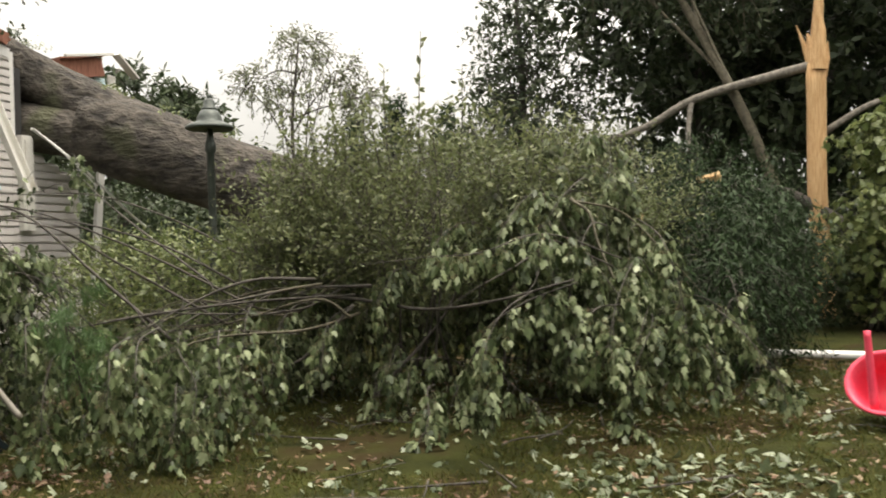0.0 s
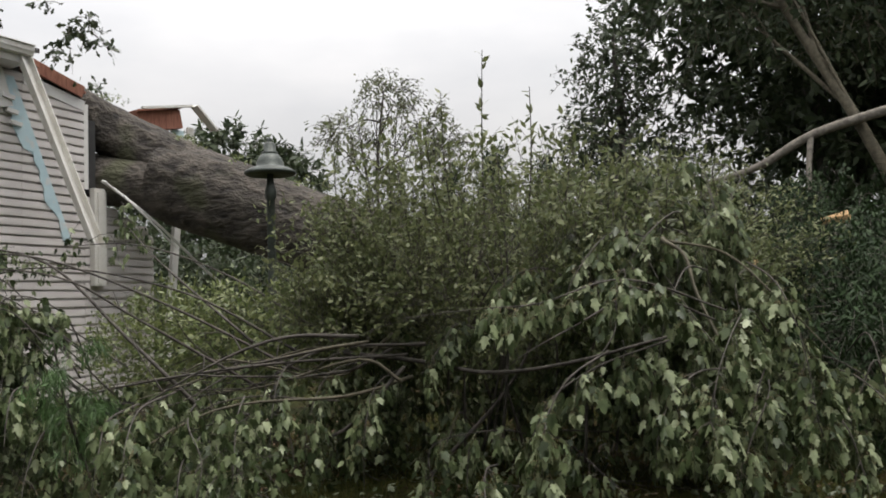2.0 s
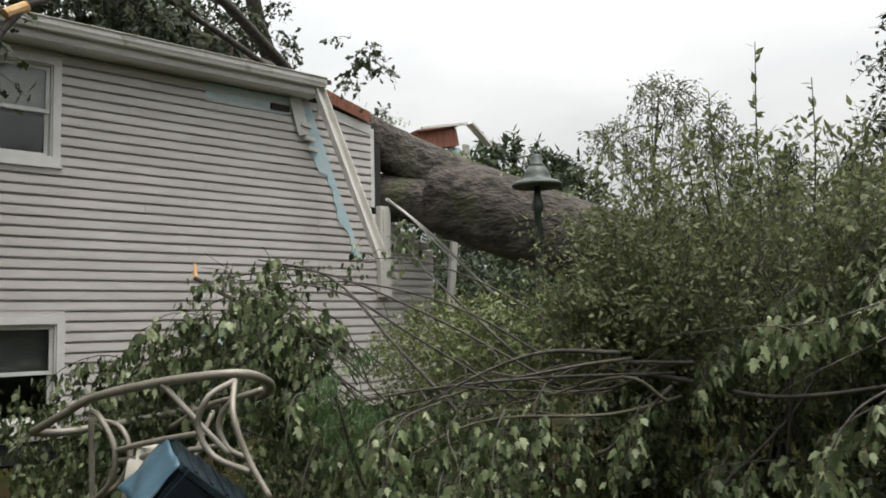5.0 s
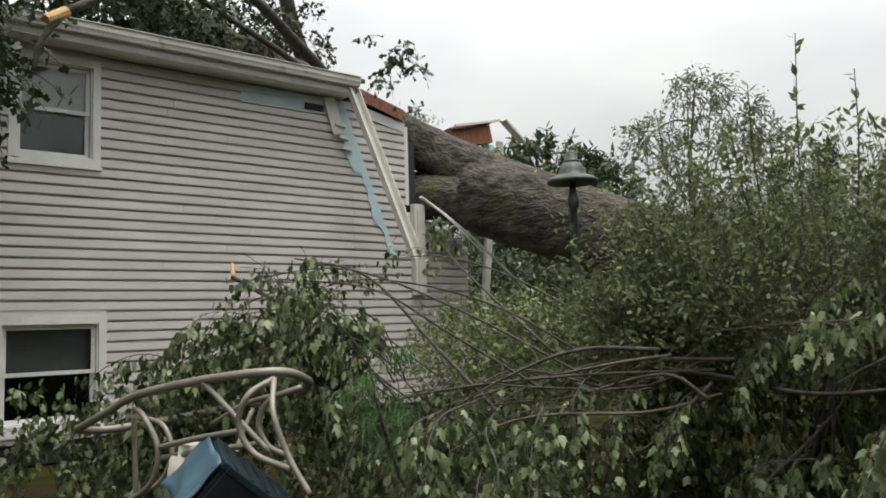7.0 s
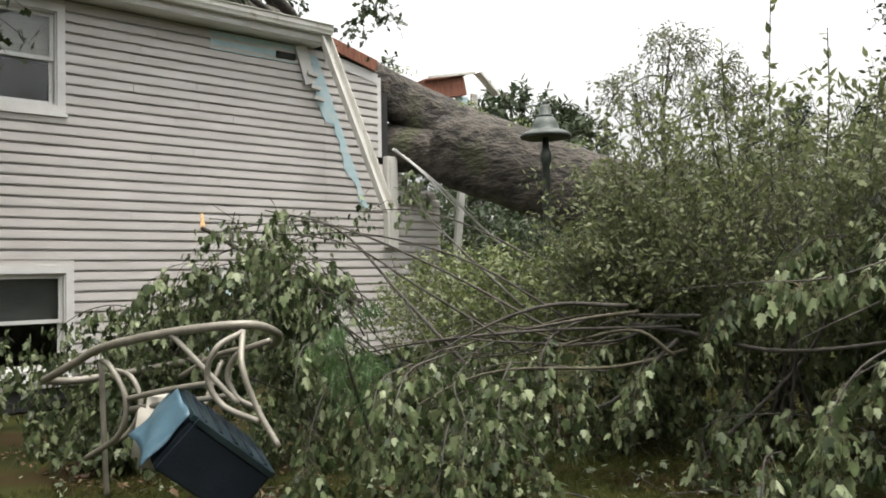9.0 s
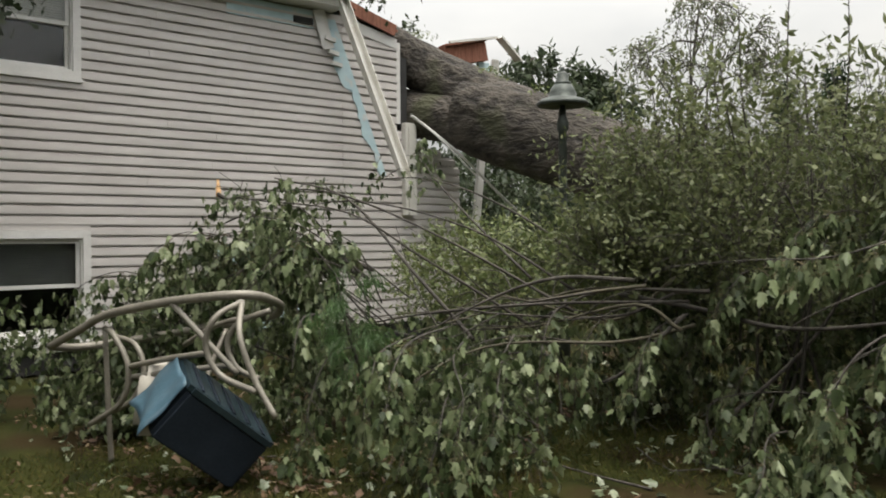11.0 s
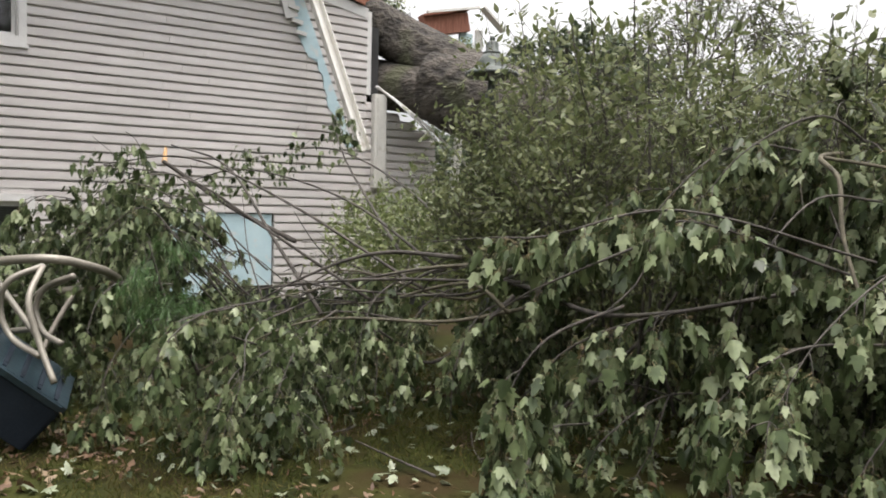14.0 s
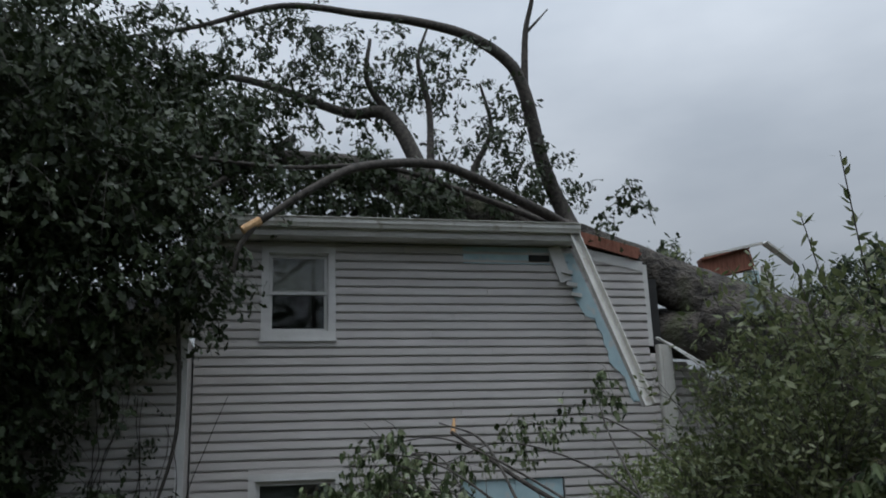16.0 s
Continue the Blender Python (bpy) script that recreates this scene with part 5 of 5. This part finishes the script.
thicket((-9, 16.5, 0), [(-12, 16.5, 1.5, 2.0, 1.0, 1.6), (-9, 16.2, 1.7, 2.0, 1.0, 1.7), (-6.2, 16.5, 1.6, 1.8, 1.0, 1.6), (-14, 15, 1.6, 1.6, 1.2, 1.8), (-11.5, 14.0, 1.5, 1.0, 0.8, 1.6)], 2300, 0.16, M_WOODS, "dark hedge growing behind the fallen trunk", name="hedge")
thicket((-4.2, 13.5, 0), [(-4.4, 13.5, 1.0, 1.2, 0.9, 1.1), (-2.6, 13.2, 1.2, 1.2, 0.9, 1.3)], 900, 0.12, M_SHRUB, "olive undergrowth at the edge of the woods")
thicket((0.6, 13.6, 0), [(-0.8, 13.6, 0.9, 1.2, 0.8, 0.9), (1.0, 14.2, 0.6, 1.0, 0.7, 0.7), (3.0, 14.2, 0.8, 1.2, 0.8, 0.8)], 1100, 0.12, M_WOODS, "dark undergrowth below the broken tree")
thicket((2.4, 13.6, 0), [(2.1, 13.4, 1.75, 0.45, 0.4, 0.3), (2.3, 13.6, 1.1, 0.6, 0.5, 0.4), (2.35, 13.5, 2.7, 0.5, 0.4, 0.3), (2.6, 13.5, 2.2, 0.4, 0.4, 0.3)], 420, 0.13, M_BUSH, "bright green sapling at the woods' edge", name="sapling", shape=MAPLE, droop=0.6)
thicket((5.5, 16, 0), [(4.5, 16.5, 1.0, 1.6, 1.0, 1.2), (7.0, 16.0, 1.2, 1.6, 1.0, 1.4), (1.0, 17.5, 1.2, 2.4, 0.8, 1.4), (-2.5, 17.5, 1.2, 2.0, 0.8, 1.4)], 1500, 0.16, M_WOODS, "deep shaded undergrowth of the woods")

# fallen conifer boughs
hem = root("fallen_conifer_bough", (0.0, 11.2, 0), "dark green conifer boughs hanging from the broken tree", "fallen branches")
HEM_LOBES = [(-0.6, 11.6, 1.5, 0.9, 0.7, 0.6), (0.3, 11.8, 1.6, 0.8, 0.7, 0.6), (-1.4, 11.8, 1.7, 0.8, 0.6, 0.6), (0.2, 10.6, 0.9, 0.7, 0.7, 0.5), (0.5, 12.2, 1.0, 0.55, 0.6, 0.7), (-0.5, 10.0, 0.9, 0.7, 0.6, 0.6), (-0.2, 9.4, 0.5, 0.7, 0.6, 0.4), (0.6, 9.3, 0.3, 0.5, 0.5, 0.25), (0.2, 8.9, 1.0, 0.5, 0.4, 0.5), (0.5, 9.6, 1.2, 0.6, 0.5, 0.5), (0.1, 10.2, 1.6, 0.7, 0.5, 0.4)]
crown(hem, HEM_LOBES + [(-0.9, 12.6, 2.2, 1.2, 0.5, 0.5), (0.1, 12.8, 2.2, 0.8, 0.5, 0.6), (0.45, 12.6, 1.4, 0.5, 0.5, 0.5)], 3900, 20, 0.45, 0.09, LANCE, M_HEMLOCK, 0.004, droop=0.7, inner=0.2, spread=0.7, gaps=-0.1)
for i in range(4):
    a = np.array([0.9 * rng.normal() - 0.3, 12.3, 2.2 + 0.3 * rng.normal()])
    limb(hem, [a, a + (rng.normal(0, 0.3), -0.9, -0.35), a + (rng.normal(0, 0.5), -1.9, -1.2)], [0.02, 0.006], None, 6, seed=130 + i)
part("snapped_end", tube([(-0.72, 10.02, 1.66), (-0.70, 9.98, 1.58)], [0.05, 0.035], 7, 0.2), M_RAW, hem, "snapped orange limb end")
part("snapped_end", tube([(-0.22, 12.0, 2.13), (0.08, 11.95, 2.17)], [0.03, 0.06], 7, 0.3), M_RAW, hem, "splintered pale limb end")

pine = root("torn_pine_bough", (-3.85, 4.9, 0), "torn fresh green pine bough among the maple leaves", "fallen branch")
limb(pine, [(-4.0, 5.2, 0.3), (-3.9, 4.95, 0.8), (-3.85, 4.82, 1.2)], [0.014, 0.005], None, 6, "stem")
crown(pine, [(-3.82, 4.86, 1.05, 0.16, 0.16, 0.28), (-3.72, 4.95, 0.75, 0.2, 0.16, 0.2)], 30, 42, 0.16, 0.11, NEEDLE, M_NEEDLE, 0.002, droop=0.6, inner=0.1, spread=0.35)

# ---- overturned patio table ----
def rail(*points):
    return tube(spline(points, 8), 0.018, 8)


table = root("patio_table", (-4.5, 3.9, 0), "bronze metal patio table frame knocked askew without its top", "table")
RIM = [(-5.52, 3.63, 0.71), (-5.22, 3.73, 0.84), (-4.94, 3.81, 0.95), (-4.50, 3.99, 1.04), (-4.13, 4.18, 1.09), (-4.04, 4.36, 1.09), (-4.14, 4.55, 1.04), (-4.34, 4.71, 0.98), (-4.75, 4.85, 0.88), (-5.15, 4.6, 0.80), (-5.45, 4.2, 0.72), (-5.6, 3.85, 0.68)]
part("rim", tube(spline(RIM + RIM[:1], 8), 0.027, 10), M_METAL, table, "heavy rounded oval rim", smooth=True)
part("leg", rail((-5.01, 3.82, 0.86), (-4.99, 3.83, 0.30), (-4.98, 3.84, 0.00)), M_METAL, table, smooth=True)
part("leg", rail((-3.99, 4.26, 1.06), (-3.82, 4.16, 0.88), (-3.73, 4.2, 0.65), (-3.59, 4.25, 0.45)), M_METAL, table, smooth=True)
part("leg", rail((-4.42, 4.02, 1.04), (-4.22, 4.12, 0.85), (-4.02, 4.24, 0.64)), M_METAL, table, smooth=True)
part("leg", rail((-4.9, 4.6, 0.80), (-4.8, 4.4, 0.45), (-4.55, 4.3, 0.1), (-4.5, 4.3, 0.0)), M_METAL, table, smooth=True)
part("brace", rail((-5.01, 3.82, 0.86), (-4.85, 3.82, 0.83), (-4.72, 3.86, 0.64), (-4.78, 3.84, 0.42), (-5.08, 3.74, 0.24)), M_METAL, table, smooth=True)
part("brace", rail((-5.2, 3.95, 0.78), (-4.98, 4.0, 0.74), (-4.88, 4.02, 0.58), (-4.95, 3.98, 0.40), (-5.1, 3.9, 0.3)), M_METAL, table, smooth=True)
part("brace", rail((-3.99, 4.26, 1.06), (-3.96, 4.08, 0.98), (-4.0, 4.04, 0.82), (-3.92, 4.09, 0.66), (-3.71, 4.2, 0.58)), M_METAL, table, smooth=True)
part("brace", rail((-3.95, 4.42, 1.0), (-4.1, 4.3, 0.93), (-4.16, 4.25, 0.8), (-4.1, 4.28, 0.66), (-3.98, 4.36, 0.6)), M_METAL, table, smooth=True)
part("stretcher", rail((-4.72, 3.87, 0.64), (-4.4, 3.95, 0.71), (-4.0, 4.05, 0.78)), M_METAL, table, smooth=True)
part("stretcher", rail((-4.74, 3.88, 0.57), (-4.41, 3.97, 0.63), (-4.1, 4.25, 0.68)), M_METAL, table, smooth=True)
part("stretcher", rail((-4.9, 4.3, 0.72), (-4.5, 4.35, 0.88), (-4.1, 4.4, 0.96)), M_METAL, table, smooth=True)

# ---- blue storage box on its corner ----
RIGHT, AHEAD = np.array([0.648, 0.762, 0]), np.array([-0.762, 0.648, 0])
V = np.array([-3.841, 3.871, 0.610])
A = np.array([0.050, 0.450, -0.376])
B = np.array([-0.110, -0.184, -0.234])
C = np.array([-0.441, 0.132, 0.103])
crate = root("storage_box", tuple(V + (A + B + C) / 2 * (1, 1, 0) - (0, 0, V[2])), "navy plastic storage box tipped onto its corner", "storage box")


def slanted(o, a, b, c, cut=0.02):
    """A parallelepiped with its edges chamfered."""
    bm = bmesh.new()
    bmesh.ops.create_cube(bm, size=1.0)
    bmesh.ops.bevel(bm, geom=bm.edges[:], offset=cut, segments=2, affect="EDGES")
    verts = [o + a * (v.co.x + 0.5) + b * (v.co.y + 0.5) + c * (v.co.z + 0.5) for v in bm.verts]
    faces = [tuple(v.index for v in f.verts) for f in bm.faces]
    bm.free()
    return np.array(verts), faces


part("body", slanted(V, A, B, C, 0.04), M_NAVY, crate, "dark navy moulded body")
part("lid", slanted(V - B * 0.10 - A * 0.02 - C * 0.02, A * 1.04, B * 0.12, C * 1.04, 0.05), M_LID, crate, "glossy blue-black ribbed lid")
for i in range(5):
    o = V - B * 0.13 + A * (0.1 + 0.19 * i) + C * 0.06
    part("rib", slanted(o, A * 0.05, B * 0.06, C * 0.88, 0.1), M_NAVY, crate)
cloth = root("blue_cloth", tuple(V * (1, 1, 0)), "light blue vinyl cloth caught on the box", "cloth")
cv, cf, n = [], [], 12
for i in range(n + 1):
    for j in range(n + 1):
        u, v = i / n, j / n
        p = V - A * 0.035 - B * 0.10 + B * (1.15 * u) + C * (1.05 * v) - 0.012 * np.array([1, 1, 0]) * RIGHT
        p = p + RIGHT * (-0.012 - 0.018 * math.sin(9 * u + 5 * v) * u) + AHEAD * 0.015 * math.sin(7 * v + 4 * u) + np.array([0, 0, 0.01 * math.sin(11 * v)])
        cv.append(p)
for i in range(n):
    for j in range(n):
        k = i * (n + 1) + j
        cf.append((k, k + 1, k + n + 2, k + n + 1))
cl = part("sheet", (cv, cf), M_TARP, cloth, smooth=True)
so = cl.modifiers.new("thickness", "SOLIDIFY")
so.thickness = 0.006
cushion = root("seat_cushion", (-4.51, 3.97, 0), "grey-cream outdoor cushion squashed behind the box", "cushion")
part("pad", slanted(np.array([-4.57, 3.81, 0.24]), RIGHT * 0.28, AHEAD * 0.12 + np.array([0, 0, 0.02]), np.array([0.05, 0.05, 0.42]), 0.16), M_CREAM, cushion, smooth=True)

# ---- lawn things ----
pipe = root("plastic_pipe", (1.2, 10.55, 0), "long white plastic pipe lying on the lawn", "pipe")
pv, pf = tube([(-0.4, 10.66, 0.055), (1.2, 10.56, 0.055), (3.4, 10.42, 0.055)], 0.05, 14)
part("tube", (pv, pf), M_PVC, pipe, smooth=True)
toy = root("toy_seat", (1.32, 7.3, 0), "red-pink plastic child's toy seat lying on the lawn", "toy")
shell_v, shell_f = lathe([(0.02, -0.17), (0.15, -0.17), (0.18, -0.15), (0.20, 0.0), (0.235, 0.15), (0.25, 0.16), (0.245, 0.175), (0.215, 0.165), (0.185, 0.0), (0.15, -0.14), (0.02, -0.15)], (0, 0, 0), 26)
shell_v[:, 0] *= 1.15
turn = Matrix.Rotation(radians(-28), 3, "Z") @ Matrix.Rotation(radians(62), 3, "X")
shell_v = np.array([turn @ Vector(v) for v in shell_v])
shell_v[:, 2] -= shell_v[:, 2].min()
shell_v += (1.38, 7.35, 0.005)
part("seat_shell", (shell_v, shell_f), M_PINK, toy, "tipped pink moulded seat shell", smooth=True)
part("handle", tube(spline([(1.24, 7.22, 0.12), (1.22, 7.22, 0.4), (1.2, 7.2, 0.68)]), [0.032, 0.028, 0.024], 10), M_PINK, toy, "upright pink handle", smooth=True)


def scatter(name, label, n, region, size, shape, material, flat=0.25, dense=None, lift=0.004, category="leaves"):
    """Loose leaves on the ground in one object."""
    x0, x1, y0, y1 = region
    p = np.stack([rng.uniform(x0, x1, n), rng.uniform(y0, y1, n), np.full(n, lift)], 1)
    if dense:
        p = p[np.array([noise.noise((q[0] * 1.1, q[1] * 1.1, 5)) > dense for q in p])]
    m = len(p)
    p[:, 2] += rng.uniform(0, 0.02, m)
    along = unit(rng.normal(0, 1, (m, 3)) * (1, 1, flat))
    ob = put_mesh(name, leaf_mesh(name, p, along, unit(rng.normal(0, flat, (m, 3)) + (0, 0, 1)), rng.uniform(0.6, 1.2, m) * size, shape, material, 0.4, 0.3), label=label, category=category, kind="stuff")
    return ob


scatter("leaf_litter", "dead brown leaves strewn on the lawn", 8500, (-7, 3.5, 2.6, 10.5), 0.06, OVAL, M_LITTER, 0.3, -0.05)
scatter("torn_green_leaves", "torn pale green leaves strewn on the lawn", 1500, (-6, 3.0, 3.6, 9.5), 0.075, MAPLE, M_FALLEN, 0.35, 0.0)
scatter("fallen_leaves_by_box", "orange-brown leaves heaped by the storage box", 240, (-4.6, -3.2, 3.7, 4.6), 0.08, OAKISH, M_LITTER, 0.4)


scatter("torn_leaves_by_pile", "pale torn maple leaves lying by the heap", 260, (-0.6, 0.9, 5.1, 6.0), 0.075, MAPLE, M_FALLEN, 0.45)


def make_grass(n):
    x, y = rng.uniform(-5.5, 4.5, n), rng.uniform(2.2, 11.5, n)
    keep = np.array([noise.noise((a * 0.8, b * 0.8, 9)) + 0.5 * noise.noise((a * 3, b * 3, 2)) > -0.32 for a, b in zip(x, y)])
    p = np.stack([x[keep], y[keep], np.full(keep.sum(), -0.012)], 1)
    m = len(p)
    put_mesh("grass", leaf_mesh("grass", p, unit(rng.normal(0, 0.55, (m, 3)) + (0, 0, 0.9)), unit(rng.normal(0, 1, (m, 3))), rng.uniform(0.025, 0.065, m), [(0.0, 0.0), (0.07, 0.4), (0.0, 1.0)], M_GRASS, 0.1, 0.3), label="short patchy lawn grass", category="grass", kind="stuff")


make_grass(135000)


def stick(points, r, label="broken twig lying on the lawn"):
    s = root("fallen_twig", points[0], label, "twig", "twigs on the lawn")
    part("stem", tube(spline(points, 4), [r, r * 0.5], 6, 0.05), M_LIMB, s, smooth=True)


for i in range(40):
    x, y, a, ln = rng.uniform(-4.5, 2.0), rng.uniform(4.4, 8.6), rng.uniform(0, 6.3), rng.uniform(0.2, 0.9)
    d = np.array([math.cos(a), math.sin(a), 0]) * ln
    p0 = np.array([x, y, 0.012])
    stick([p0, p0 + d * 0.5 + rng.normal(0, 0.03, 3) * (1, 1, 0), p0 + d + (0, 0, 0.02 * rng.random())], rng.uniform(0.004, 0.011))

vine = root("climbing_vine", (-8.1, 2.7, 0), "leafless brown vine stems climbing the siding", "vine")
for i in range(9):
    y = rng.uniform(2.0, 3.1)
    line, zz = [], 0.0
    while zz < rng.uniform(2.2, 3.0):
        line.append((-8.14 + 0.02 * rng.random(), y, zz))
        y, zz = y + rng.normal(0.03, 0.06), zz + 0.3
    limb(vine, line, [0.009, 0.004], None, 5, "stem", seed=170 + i)
crown(vine, [(-8.1, 2.5, 0.9, 0.08, 0.5, 0.6), (-8.1, 2.8, 1.9, 0.08, 0.3, 0.5)], 46, 6, 0.2, 0.07, OVAL, M_OAK, 0.003, droop=0.6, inner=0.1)

# ---- trees added out of view: they block low sky and darken the window reflections ----
for x, y, h in ((9, -6, 11), (13, 0, 12), (4, -10, 11), (-3, -11, 10), (14, 6, 10), (-10, -9, 10), (11, -3, 9), (6.5, -8, 9), (0.5, -10.5, 9), (14, 3, 9)):
    tree((x, y, 0), h, [(0, 0, h * 0.55, 2.8, 2.6, h * 0.4), (2.2, 0, h * 0.4, 2.2, 2, h * 0.36), (-2.2, 0.5, h * 0.38, 2.2, 2, h * 0.34)], 420, 12, 0.4, M_WOODS, 0.2, None, (0, 0), "large dark tree added out of view to block low sky light", limbs=3)
